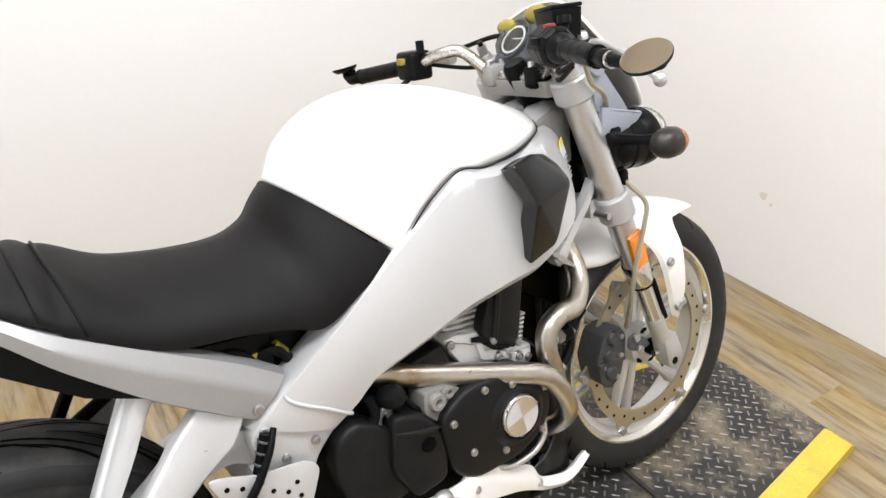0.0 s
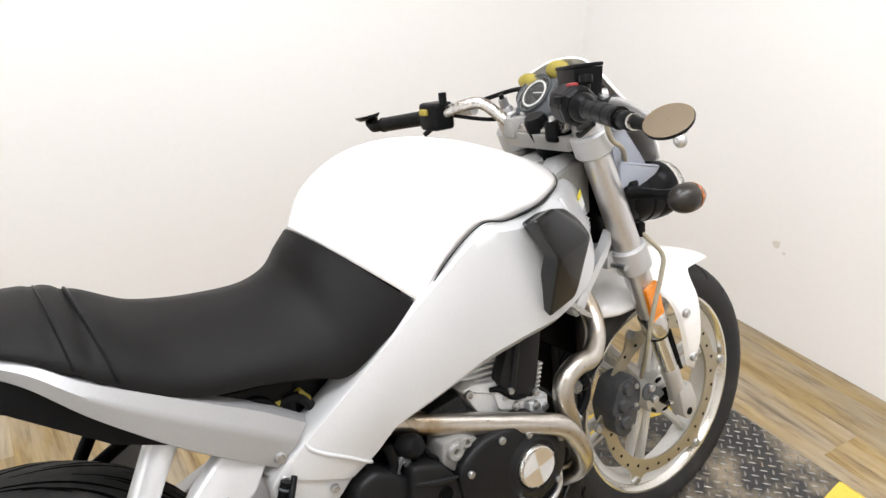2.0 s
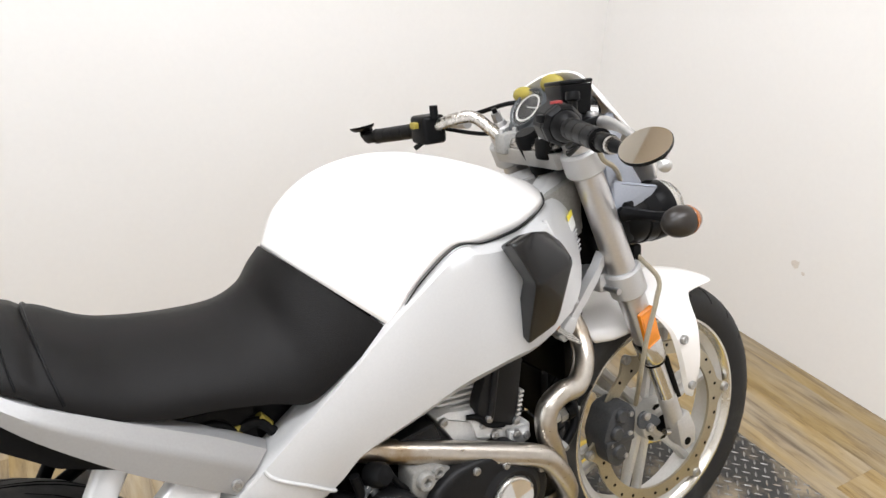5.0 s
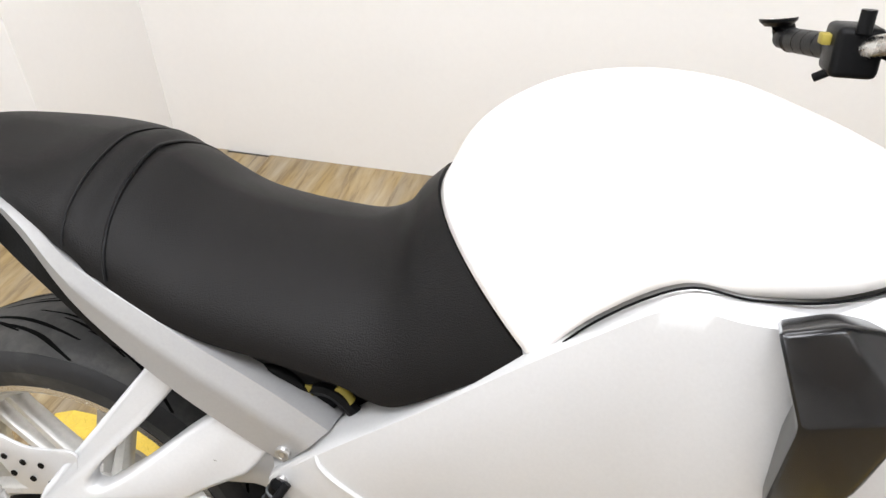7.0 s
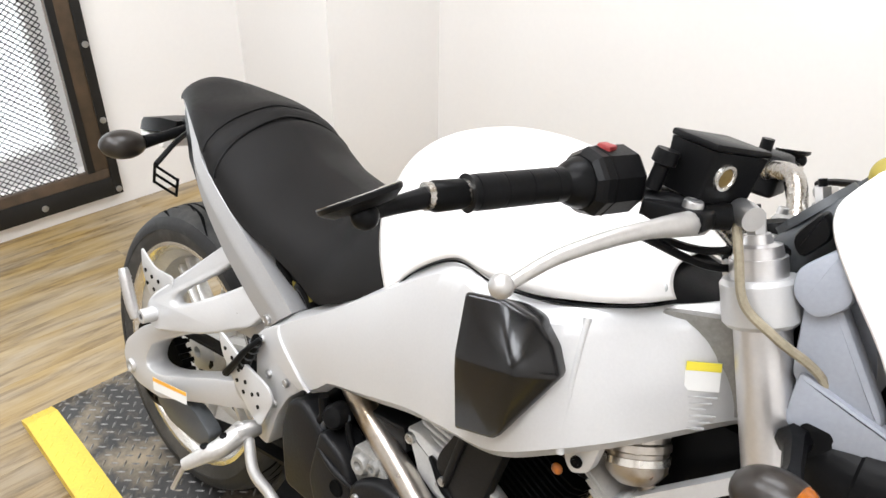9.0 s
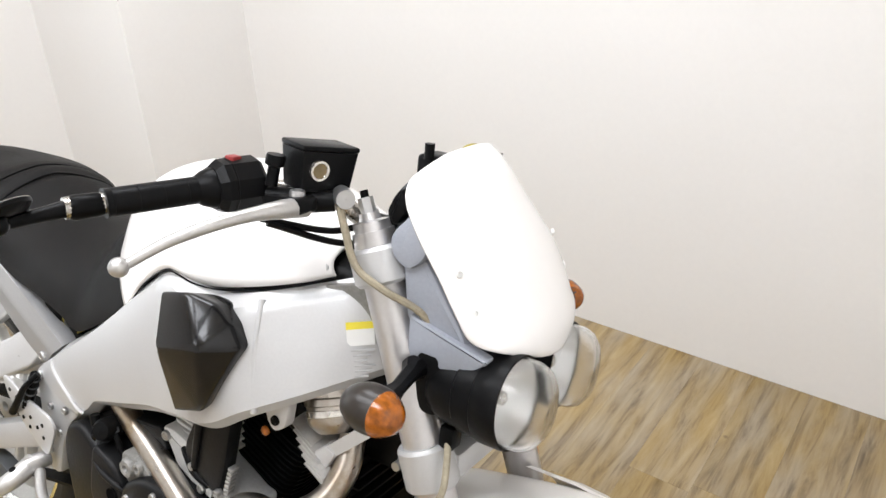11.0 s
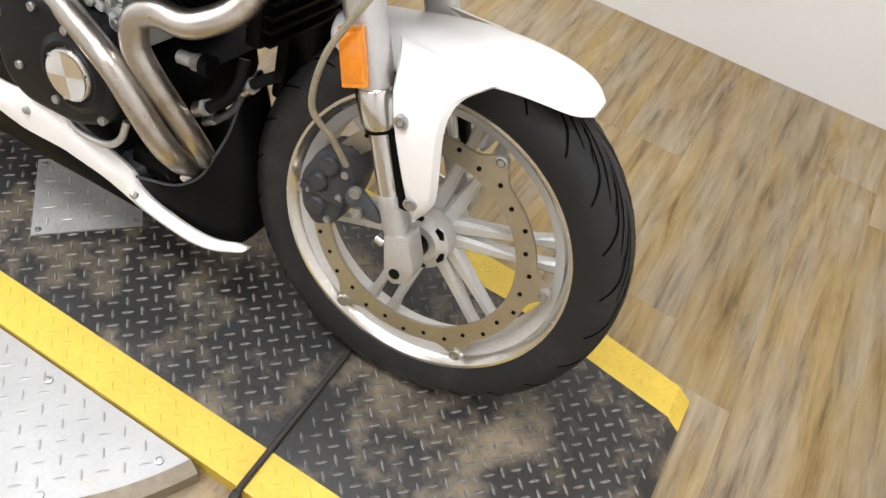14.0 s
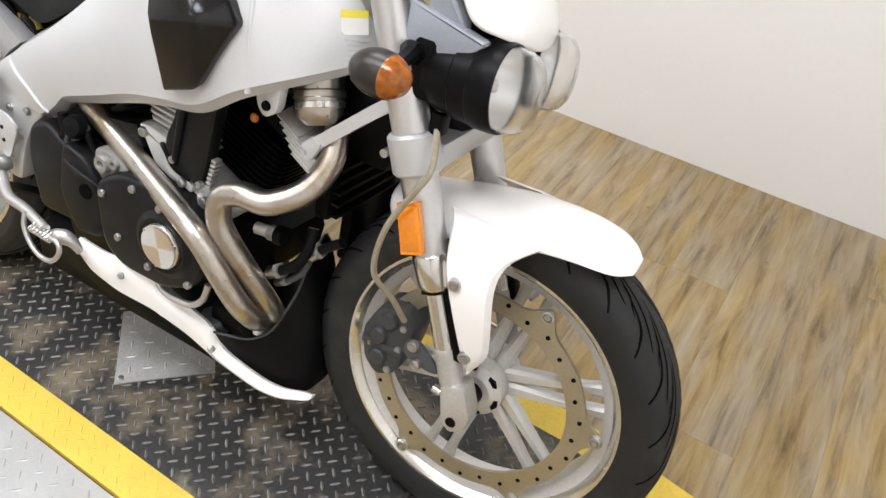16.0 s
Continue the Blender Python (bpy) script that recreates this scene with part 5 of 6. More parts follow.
part("screen_inner", loft([[(-0.172, y, 0.955) for y in (-0.075, 0.075)] + [(-0.200, y, 0.905) for y in (0.075, -0.075)], [(-0.130, y, 0.845) for y in (-0.075, 0.075)] + [(-0.160, y, 0.825) for y in (0.075, -0.075)]]), GREY, bike)

# instrument pod with two dials
pod = tagged(new("instrument_pod"), "dark instrument pod with two round dials")
pod.parent = bike
pm = Matrix.Translation((-0.232, 0.004, 0.985)) @ pose(0, 0, 0, 0, -52, 0)
part("pod_body", moved(join(block((-0.060, -0.088, -0.045), (0.036, 0.088, 0.0), 0.016, 3)), pm), DARKGREY, pod, "dark grey pod")
for s, r in ((1, 0.040), (-1, 0.040)):
    cc = pm @ Vector((-0.010, s * 0.043, 0.002))
    ax = (pm.to_3x3() @ Vector((0, 0, 1)))
    part("dial", lathe([(0.0005, 0.0), (r - 0.004, 0.0), (r - 0.004, -0.004), (0.0005, -0.004)], cc, ax, 36), BLACK, pod, "black dial face")
    part("dial_bezel", lathe([(r - 0.005, 0.0), (r - 0.002, 0.005), (r, 0.005), (r + 0.001, -0.003)], cc, ax, 36), DARKGREY, pod)
    part("dial_ring", lathe([(r * 0.62, 0.001), (r * 0.72, 0.001), (r * 0.72, 0.0004), (r * 0.62, 0.0004)], cc, ax, 36), LABELW, pod, "pale dial scale ring")
    part("dial_glass", lathe([(0.0005, 0.004), (r - 0.004, 0.004), (r - 0.004, 0.003), (0.0005, 0.003)], cc, ax, 36), GLASS, pod)
    u_, w_ = ax.orthogonal().normalized(), ax.cross(ax.orthogonal().normalized())
    part("needle", rod(tuple(cc + ax * 0.0022), tuple(cc + ax * 0.0022 + 0.026 * (u_ * 0.6 + w_ * 0.8 * s)), 0.0009, seg=6), LABELW, pod)
for y, rx_, rz_, x, z in ((0.085, 0.014, 0.016, -0.218, 0.998), (0.018, 0.016, 0.018, -0.204, 1.018)):
    part("yellow_pad", ball((x, y, z), rx_, 0.030, rz_), YELLOW, pod, "yellow foam pad behind the screen")
part("pod_bracket", block((-0.220, -0.06, 0.925), (-0.178, 0.06, 0.980), 0.008), PLASTIC, pod)

# handlebar
bar_pts = [(-0.388, 0.412, 0.920), (-0.366, 0.206, 0.947), (-0.345, 0.160, 0.962), (-0.312, 0.125, 0.968), (-0.290, 0.094, 0.942), (-0.280, 0.066, 0.922), (-0.276, 0.0, 0.918)]
bar_pts = bar_pts + [(-0.280, -0.066, 0.924), (-0.290, -0.094, 0.945), (-0.320, -0.125, 0.972), (-0.360, -0.165, 0.974), (-0.384, -0.222, 0.979), (-0.436, -0.376, 0.970)]
bar = part("handlebar", tube(bar_pts, 0.0115, n=120, seg=16), BARMETAL, bike, "polished steel handlebar")
for s in (-1, 1):
    part("bar_riser", block((-0.302, s * 0.058 - 0.016, 0.900), (-0.254, s * 0.058 + 0.016, 0.940), 0.008), BLACK if s < 0 else CASTDIM, bike, "bar clamp")
    for dx in (-0.016, 0.016):
        part("riser_bolt", screw((-0.278 + dx, s * 0.058, 0.942), (0, 0, 1), 0.006, 0.005), BOLT, bike)
    dz = 0.0 if s > 0 else 0.006
    bx = -0.004 if s > 0 else -0.018
    gi, go = Vector((-0.368 + bx * 0.6, s * 0.222, 0.945 + dz + (0.022 if s < 0 else 0))), Vector((-0.386 + bx, s * 0.372, 0.926 + dz + (0.034 if s < 0 else 0)))
    if s < 0:
        gi, go = Vector((-0.386, -0.224, 0.980)), Vector((-0.424, -0.340, 0.972))
    d = (go - gi)
    grip = part("grip", tube([tuple(gi + d * f) for f in (0, 0.02, 0.05, 0.5, 0.97, 1.0)], [0.018, 0.018, 0.0148, 0.0148, 0.0148, 0.0162], smooth=False, seg=22), PLASTIC, bar, "black rubber grip")
    for k in range(4):
        f = 0.12 + 0.21 * k
        part("grip_rib", rod(tuple(gi + d * f), tuple(gi + d * (f + 0.19)), 0.0153, seg=20), PLASTIC, grip)
    end = gi + d * 1.28
    part("bar_end", tube([tuple(gi + d), tuple(gi + d * 1.05), tuple(gi + d * 1.24), tuple(end)], [0.011, 0.0125, 0.0130, 0.011], smooth=False, seg=18), BLACK, bar, "black bar end weight")
    # switch housing
    sw = gi - d * 0.16
    if s < 0:
        gd = d.normalized()
        part("switchgear", lathe([(0.0005, 0.027), (0.0255, 0.027), (0.0290, 0.022), (0.0310, 0.018), (0.0310, -0.023), (0.028, -0.027), (0.0005, -0.027)], sw, gd, 9), PLASTIC, bar, "black angular switch housing", smooth=False)
        part("switch_split", lathe([(0.0305, 0.0105), (0.0316, 0.0095), (0.0316, 0.0080), (0.0305, 0.0070)], sw, gd, 9), BLACK, bar, smooth=False)
        part("grip_flange", lathe([(0.0150, 0.046), (0.019, 0.040), (0.023, 0.030), (0.023, 0.025), (0.0150, 0.025)], sw, gd, 28), PLASTIC, bar, "black rubber grip flange")
        part("clamp_knob", lathe([(0.0005, 0.016), (0.010, 0.016), (0.011, 0.013), (0.011, 0.004), (0.007, 0.002), (0.007, -0.020), (0.0005, -0.020)], (-0.337, -0.189, 1.006), (0.1, 0.1, 1), 18), PLASTIC, bar, "black clamp bolt")
    else:
        part("switchgear", moved(block((-0.024, -0.028, -0.027), (0.026, 0.028, 0.027), 0.008, 3), Matrix.Translation(sw)), PLASTIC, bar, "black switch housing")
    part("switch", moved(block((-0.034, -0.008, 0.004), (-0.022, 0.010, 0.016), 0.002), Matrix.Translation(sw)), YELLOW if s > 0 else PLASTIC, bar)
    if s < 0:
        part("kill_switch", moved(block((-0.010, -0.008, 0.024), (0.004, 0.006, 0.0330), 0.002), Matrix.Translation(sw)), mat("red_switch", (0.22, 0.02, 0.02), 0.4), bar, "red kill switch")
    else:
        part("choke_lever", rod(tuple(sw + Vector((-0.01, -0.004, -0.02))), tuple(sw + Vector((-0.03, 0.004, -0.034))), 0.005), PLASTIC, bar)
        part("switch_knob", rod(tuple(sw + Vector((0, -0.028, 0.022))), tuple(sw + Vector((0, -0.028, 0.046))), 0.008), PLASTIC, bar)
    # bar-end mirror
    mir = tagged(new("bar_end_mirror"), "oval bar-end mirror on a short black arm")
    mir.parent = bike
    mc = Vector((-0.443, s * 0.437, 0.974)) if s < 0 else Vector((-0.402, 0.420, 0.944))
    nz = Vector((-0.52, -0.133, 0.843)).normalized()
    ny = (Vector((0.569, 0.689, 0.449)) - nz * nz.dot(Vector((0.569, 0.689, 0.449)))).normalized()
    tilt = Matrix((ny.cross(nz), ny, nz)).transposed().to_4x4() if s < 0 else pose(0, 0, 0, -6, -8, 0)
    mm = Matrix.Translation(mc) @ tilt
    oval = Matrix.Diagonal((0.83, 0.84, 1, 1) if s < 0 else (0.62, 0.94, 1, 1))
    part("housing", moved(lathe([(0.0005, -0.009), (0.028, -0.0075), (0.0385, -0.0015), (0.0395, 0.002), (0.0385, 0.003), (0.0005, 0.001)], (0, 0, 0), (0, 0, 1), 40), mm @ oval), PLASTIC, mir, "black oval housing")
    part("glass", moved(lathe([(0.0005, 0.0034), (0.0384, 0.0034), (0.0384, 0.002), (0.0005, 0.002)], (0, 0, 0), (0, 0, 1), 40), mm @ oval), MIRROR, mir, "mirror glass")
    part("arm", tube([tuple(end), tuple((end + mc) / 2 + Vector((0, s * 0.006, -0.006))), tuple(mc - (mm.to_3x3() @ Vector((0, 0, 0.010))))], [0.009, 0.007, 0.008], n=12, seg=10), PLASTIC, mir)
    part("ball_joint", ball(tuple(mc - (mm.to_3x3() @ Vector((-0.012, 0, 0.012)))), 0.0105, 0.0105, 0.0105), PLASTIC, mir)
# front brake master cylinder and lever
mm = Matrix.Translation((-0.309, -0.147, 1.009)) @ pose(0, 0, 0, -5, 0, -18.6)
mcyl = part("master_cylinder", moved(loft([[(p[0], p[1], zz) for p in rounded([(-h, -w), (h, -w), (h, w), (-h, w)], 0.003, 3)] for h, w, zz in ((0.018, 0.026, -0.027), (0.0225, 0.031, -0.025), (0.0255, 0.0355, 0.0195))]), mm), PLASTIC, bike, "black square brake fluid reservoir")
part("reservoir_lid", moved(block((-0.0265, -0.0365, 0.0200), (0.0265, 0.0365, 0.0265), 0.0025), mm), PLASTIC, mcyl)
part("sight_rim", moved(lathe([(0.008, 0.001), (0.009, 0.003), (0.0115, 0.003), (0.0125, -0.002), (0.008, -0.002)], (0.0245, -0.013, -0.001), (1, 0, -0.06), 24), mm), LIP, mcyl, "polished sight glass rim")
part("sight_glass", moved(lathe([(0.0005, 0.0015), (0.0085, 0.0015), (0.0085, -0.002), (0.0005, -0.002)], (0.0245, -0.013, -0.001), (1, 0, -0.06), 24), mm), mat("brown_sight_glass", (0.16, 0.11, 0.04), 0.1, 0, 0.2, coat=0.8), mcyl, "brown fluid sight glass")
part("cylinder_body", tube([(-0.345, -0.190, 0.972), (-0.310, -0.172, 0.972), (-0.280, -0.150, 0.974)], [0.012, 0.014, 0.012], n=12, seg=14), PLASTIC, mcyl)
part("banjo", lathe([(0.0005, -0.012), (0.011, -0.012), (0.012, 0), (0.011, 0.012), (0.0005, 0.012)], (-0.268, -0.150, 0.981), (0.8, -0.6, 0), 20), BOLT, mcyl)
lever = part("brake_lever", tube([(-0.292, -0.185, 0.970), (-0.296, -0.215, 0.972), (-0.306, -0.250, 0.970), (-0.320, -0.290, 0.963), (-0.336, -0.332, 0.950), (-0.345, -0.372, 0.934)], [0.011, 0.0105, 0.0078, 0.0070, 0.0060, 0.0050], n=44, seg=12), PEG, bike, "polished aluminium brake lever with a ball end")
part("lever_perch", plate(rounded([(-0.340, 0.978), (-0.284, 0.984), (-0.280, 0.968), (-0.302, 0.957), (-0.338, 0.964)], 0.005), -0.204, -0.176, 0.003), PLASTIC, bike, "black lever perch")
part("lever_ball", ball((-0.348, -0.378, 0.932), 0.0098, 0.0098, 0.0098), PEG, lever)
part("lever_pivot", screw((-0.300, -0.190, 0.983), (0, 0, 1), 0.009, 0.006), BOLT, lever)
part("clutch_lever", tube([(-0.290, 0.175, 0.950), (-0.292, 0.230, 0.945), (-0.310, 0.300, 0.930), (-0.330, 0.370, 0.918)], [0.010, 0.009, 0.008, 0.006], n=30, seg=10), PEG, bike, "polished aluminium clutch lever")
for pts, r in (([(-0.300, 0.190, 0.955), (-0.270, 0.150, 0.972), (-0.225, 0.090, 0.985), (-0.200, 0.03, 0.955), (-0.20, 0.01, 0.90)], 0.0045), ([(-0.340, -0.205, 0.950), (-0.300, -0.130, 0.930), (-0.245, -0.085, 0.945), (-0.215, -0.06, 0.90)], 0.004),
               ([(-0.335, -0.200, 0.945), (-0.290, -0.120, 0.915), (-0.235, -0.060, 0.925), (-0.205, -0.03, 0.87)], 0.004), ([(-0.335, 0.190, 0.945), (-0.300, 0.120, 0.935), (-0.240, 0.05, 0.93), (-0.21, 0.03, 0.88)], 0.004)):
    part("cable", tube(pts, r, n=40, seg=8), PLASTIC, bike, "black control cable")

# tail lamp, plate bracket and rear indicators
tl = tagged(new("tail_lamp"), "small dark tail lamp on a black bracket")
tl.parent = bike
part("tail_bracket", tube([(-1.330, 0, 0.775), (-1.375, 0, 0.745), (-1.430, 0, 0.722), (-1.470, 0, 0.712)], [0.018, 0.016, 0.014, 0.012], n=20, seg=10), PLASTIC, tl, "black tail bracket")
part("lamp_hood", loft([[(x, y, z) for y, z in ((-w, z0_), (w, z0_), (w * 0.9, z1_), (-w * 0.9, z1_))] for x, w, z0_, z1_ in ((-1.405, 0.030, 0.715, 0.738), (-1.450, 0.042, 0.706, 0.734), (-1.520, 0.040, 0.690, 0.716), (-1.545, 0.030, 0.684, 0.702))]), PLASTIC, tl)
part("lamp_lens", block((-1.535, -0.036, 0.672), (-1.440, 0.036, 0.690), 0.006), LABELW, tl, "pale translucent lamp lens")
part("plate_arm", tube([(-1.350, -0.02, 0.740), (-1.300, -0.085, 0.735), (-1.270, -0.143, 0.705)], 0.005, n=16, seg=8), PLASTIC, tl)
for a, b in (((-1.270, -0.145, 0.703), (-1.273, -0.099, 0.669)), ((-1.2745, -0.143, 0.686), (-1.2775, -0.097, 0.652)), ((-1.279, -0.141, 0.669), (-1.282, -0.095, 0.635)), ((-1.269, -0.1455, 0.705), (-1.280, -0.1405, 0.667)), ((-1.272, -0.0985, 0.671), (-1.283, -0.0945, 0.633))):
    part("plate_bracket", rod(a, b, 0.0028, seg=6), PLASTIC, tl, "black open plate bracket")
for s in (-1, 1):
    ri = tagged(new("rear_indicator"), "smoky black rear indicator on a short stalk")
    ri.parent = bike
    part("stalk", tube([(-1.385, s * 0.015, 0.727), (-1.378, s * 0.07, 0.718), (-1.375, s * 0.110, 0.712)], [0.011, 0.010, 0.013], n=12, seg=10), PLASTIC, ri)
    part("body", ball((-1.382, s * 0.148, 0.708), 0.032, 0.044, 0.027), SMOKE, ri, "smoky black body")
    part("indicator_lens", lathe([(0.0005, 0.018), (0.012, 0.016), (0.020, 0.008), (0.0215, 0), (0.0005, 0)], (-1.398, s * 0.155, 0.707), (-1, s * 0.6, 0), 20), LABELW, ri)


# ---- engine ----
eng = tagged(new("engine"), "black V-twin engine with finned cylinders")
eng.parent = bike
part("crankcase", loft([[(x, y, z) for y, z in ((-h, zb), (h, zb), (h + 0.01, (zt + zb) / 2), (h, zt), (-h, zt), (-h - 0.01, (zt + zb) / 2))] for x, h, zb, zt in ((-0.84, 0.10, 0.30, 0.46), (-0.78, 0.125, 0.25, 0.48), (-0.60, 0.135, 0.22, 0.48), (-0.48, 0.130, 0.24, 0.46), (-0.42, 0.085, 0.32, 0.43), (-0.385, 0.06, 0.35, 0.41))]), BLACK, eng, "black crankcase")
cover = rounded([(-0.646, 0.452), (-0.600, 0.484), (-0.560, 0.488), (-0.480, 0.486), (-0.428, 0.446), (-0.418, 0.390), (-0.440, 0.345), (-0.500, 0.318), (-0.590, 0.318), (-0.630, 0.345), (-0.640, 0.400)], 0.022)
part("cam_cover", plate(cover, -0.196, -0.13, 0.010, seg=3), COVER, eng, "satin black cam cover")
part("cover_boss", lathe([(0.040, 0.006), (0.046, 0.007), (0.052, 0.003), (0.066, -0.003), (0.040, -0.003)], (-0.497, -0.195, 0.402), (0, -1, 0), 48), COVER, eng, "raised boss round the silver cover")
tc = part("timer_cover", lathe([(0.0005, 0.010), (0.030, 0.010), (0.036, 0.008), (0.038, 0.004), (0.038, -0.006), (0.0005, -0.006)], (-0.497, -0.198, 0.402), (0, -1, 0), 40), LIP, eng, "round machined silver cover")
# Beige and bright quadrants put the brushed metal's reflections into the colour.
for k in range(4):
    bm = bmesh.new()
    pts = [bm.verts.new((-0.497, -0.2085, 0.402))] + [bm.verts.new((-0.497 + 0.034 * math.cos(a), -0.2085, 0.402 + 0.034 * math.sin(a))) for a in [math.pi / 2 * (k + 0.15) + math.pi / 2 * j / 8 for j in range(9)]]
    bm.faces.new(pts)
    part("sheen_quadrant", bm, (EMBLEM_SHEEN, BARECAST)[k % 2], tc, ("machined quadrant coloured with a beige reflection", "machined quadrant coloured with a bright reflection")[k % 2], smooth=False)
for a in (0.4, 2.5, 4.6):
    part("cover_screw", screw((-0.497 + 0.034 * math.cos(a), -0.207, 0.402 + 0.034 * math.sin(a)), (0, -1, 0), 0.003, 0.002), BOLT, tc)
for x, z in ((-0.625, 0.440), (-0.560, 0.473), (-0.505, 0.462), (-0.437, 0.43), (-0.447, 0.352), (-0.593, 0.374), (-0.529, 0.348)):
    part("cover_bolt", screw((x, -0.197, z), (0, -1, 0), 0.0065, 0.004), BOLT, eng)
sprocket = rounded([(-0.822, 0.430), (-0.812, 0.484), (-0.780, 0.502), (-0.745, 0.486), (-0.705, 0.450), (-0.685, 0.400), (-0.685, 0.355), (-0.720, 0.338), (-0.800, 0.335)], 0.02)
part("sprocket_cover", plate(sprocket, -0.178, -0.13, 0.010, seg=3), COVER, eng, "satin black drive cover")
guard = rounded([(-0.722, 0.492), (-0.668, 0.474), (-0.644, 0.440), (-0.634, 0.390), (-0.640, 0.345), (-0.700, 0.335), (-0.735, 0.400)], 0.016)
spg = part("pulley_guard", plate(guard, -0.190, -0.13, 0.008, seg=3), COVER, eng, "dark grey moulded guard with a round hole")
part("guard_ridge", tube([(-0.722, -0.188, 0.462), (-0.690, -0.191, 0.452), (-0.660, -0.191, 0.446), (-0.642, -0.188, 0.440)], [0.002, 0.005, 0.005, 0.002], n=16, seg=10), COVER, spg)
# Near-black disc stands for the dark inside the hole.
part("guard_hole", lathe([(0.0005, 0.0012), (0.0095, 0.0012), (0.0120, 0.0026), (0.0130, 0.0006), (0.0130, -0.004), (0.0005, -0.004)], (-0.670, -0.1905, 0.422), (0, -1, 0), 24), RECESS, spg, "dark round hole")
gear_casting = rounded([(-0.660, 0.500), (-0.622, 0.500), (-0.590, 0.482), (-0.640, 0.440), (-0.664, 0.466)], 0.008)
gc = part("gear_case_lug", plate(gear_casting, -0.178, -0.13, 0.004), CASTDIM, eng, "dull cast gear case lug")
part("lug_boss", lathe([(0.004, 0.003), (0.007, 0.009), (0.013, 0.009), (0.016, 0.004), (0.016, -0.003), (0.004, -0.003)], (-0.640, -0.178, 0.480), (0, -1, 0), 20), CASTDIM, gc)
part("lug_boss", lathe([(0.004, 0.002), (0.005, 0.006), (0.009, 0.006), (0.011, 0.0), (0.004, 0.0)], (-0.617, -0.178, 0.487), (0, -1, 0), 16), CASTDIM, gc)
for pts, r, m_ in (([(-0.768, -0.165, 0.467), (-0.741, -0.165, 0.489), (-0.746, -0.165, 0.524)], 0.008, PLASTIC), ([(-0.731, -0.165, 0.450), (-0.737, -0.165, 0.482), (-0.719, -0.165, 0.503)], 0.006, DARKGREY), ([(-0.692, -0.165, 0.512), (-0.680, -0.165, 0.487), (-0.661, -0.165, 0.464)], 0.005, PLASTIC), ([(-0.713, -0.165, 0.471), (-0.719, -0.165, 0.503), (-0.692, -0.165, 0.516)], 0.007, DARKGREY)):
    part("breather_hose", tube(pts, r, n=20, seg=10), m_, eng, "dark hose behind the frame")
part("speed_sensor", lathe([(0.0005, 0.022), (0.014, 0.020), (0.019, 0.012), (0.019, -0.012), (0.012, -0.02), (0.0005, -0.02)], (-0.711, -0.165, 0.512), (0.3, -0.9, 0.3), 20), PLASTIC, eng, "black round sensor")
for c in ((-0.725, -0.165, 0.496), (-0.775, -0.165, 0.487), (-0.659, -0.165, 0.465)):
    part("clip_nut", screw(c, (0, -1, 0.2), 0.006, 0.005), CAST, eng)


def cylinder(base, tip, name):
    b, t = Vector(base), Vector(tip)
    ax = (t - b).normalized()
    side = Vector((ax.z, 0, -ax.x))
    cyl = part(name, rod(base, tip, 0.052, seg=28), BLACK, eng, "black finned cylinder")
    n = 13
    for k in range(n):
        c = b + (t - b) * (0.18 + 0.6 * k / n)
        m = Matrix((( side.x, 0, ax.x, c.x), (0, 1, 0, c.y), (side.z, 0, ax.z, c.z), (0, 0, 0, 1)))
        bm = plate(rounded([(-0.070, -0.086), (0.070, -0.086), (0.070, 0.086), (-0.070, 0.086)], 0.03, 3), -0.0015, 0.0015, 0)
        bmesh.ops.transform(bm, matrix=m @ Matrix(((1, 0, 0, 0), (0, 0, 1, 0), (0, 1, 0, 0), (0, 0, 0, 1))), verts=bm.verts)
        part("fin", bm, BLACK, cyl, smooth=False)
    m = Matrix(((side.x, 0, ax.x, t.x), (0, 1, 0, t.y), (side.z, 0, ax.z, t.z), (0, 0, 0, 1)))
    part("rocker_box", moved(block((-0.062, -0.088, -0.045), (0.062, 0.088, 0.02), 0.014, 3), m), BLACK, cyl, "black rocker box")
    return cyl


cylinder((-0.600, 0, 0.44), (-0.690, 0, 0.665), "rear_cylinder")
cylinder((-0.495, 0, 0.44), (-0.405, 0, 0.650), "front_cylinder")
# fin stack, cast tappet body and black shroud seen between beam and pipe
for k in range(12):
    cx, cz = -0.488 - 0.0032 * k, 0.537 + 0.0104 * k
    bm = plate(rounded([(-0.095, -0.070), (0.0, -0.070), (0.0, 0.0), (-0.095, 0.0)], 0.016, 4), -0.0024, 0.0024, 0.001, seg=1)
    bmesh.ops.transform(bm, matrix=Matrix.Translation((cx, -0.138, cz)) @ pose(0, 0, 0, 0, 6, 0) @ Matrix(((1, 0, 0, 0), (0, 0, -1, 0), (0, 1, 0, 0), (0, 0, 0, 1))), verts=bm.verts)
    part("cylinder_fin", bm, BARECAST, eng, "bare cast aluminium cooling fin", smooth=False)
part("cylinder_barrel", rod((-0.538, -0.094, 0.500), (-0.575, -0.094, 0.665), 0.036, seg=24), BARECAST, eng, "bare cast barrel")
body = rounded([(-0.598, 0.556), (-0.575, 0.560), (-0.545, 0.552), (-0.515, 0.548), (-0.498, 0.520), (-0.470, 0.508), (-0.438, 0.492), (-0.418, 0.488), (-0.420, 0.455), (-0.450, 0.450), (-0.500, 0.470), (-0.565, 0.500)], 0.006)
tbody = part("tappet_body", plate(body, -0.150, -0.085, 0.005), BARECAST, eng, "bare cast aluminium tappet body")
part("tappet_step", plate(rounded([(-0.540, 0.536), (-0.512, 0.534), (-0.500, 0.508), (-0.478, 0.498), (-0.482, 0.484), (-0.530, 0.500)], 0.004), -0.158, -0.146, 0.003), BARECAST, tbody)
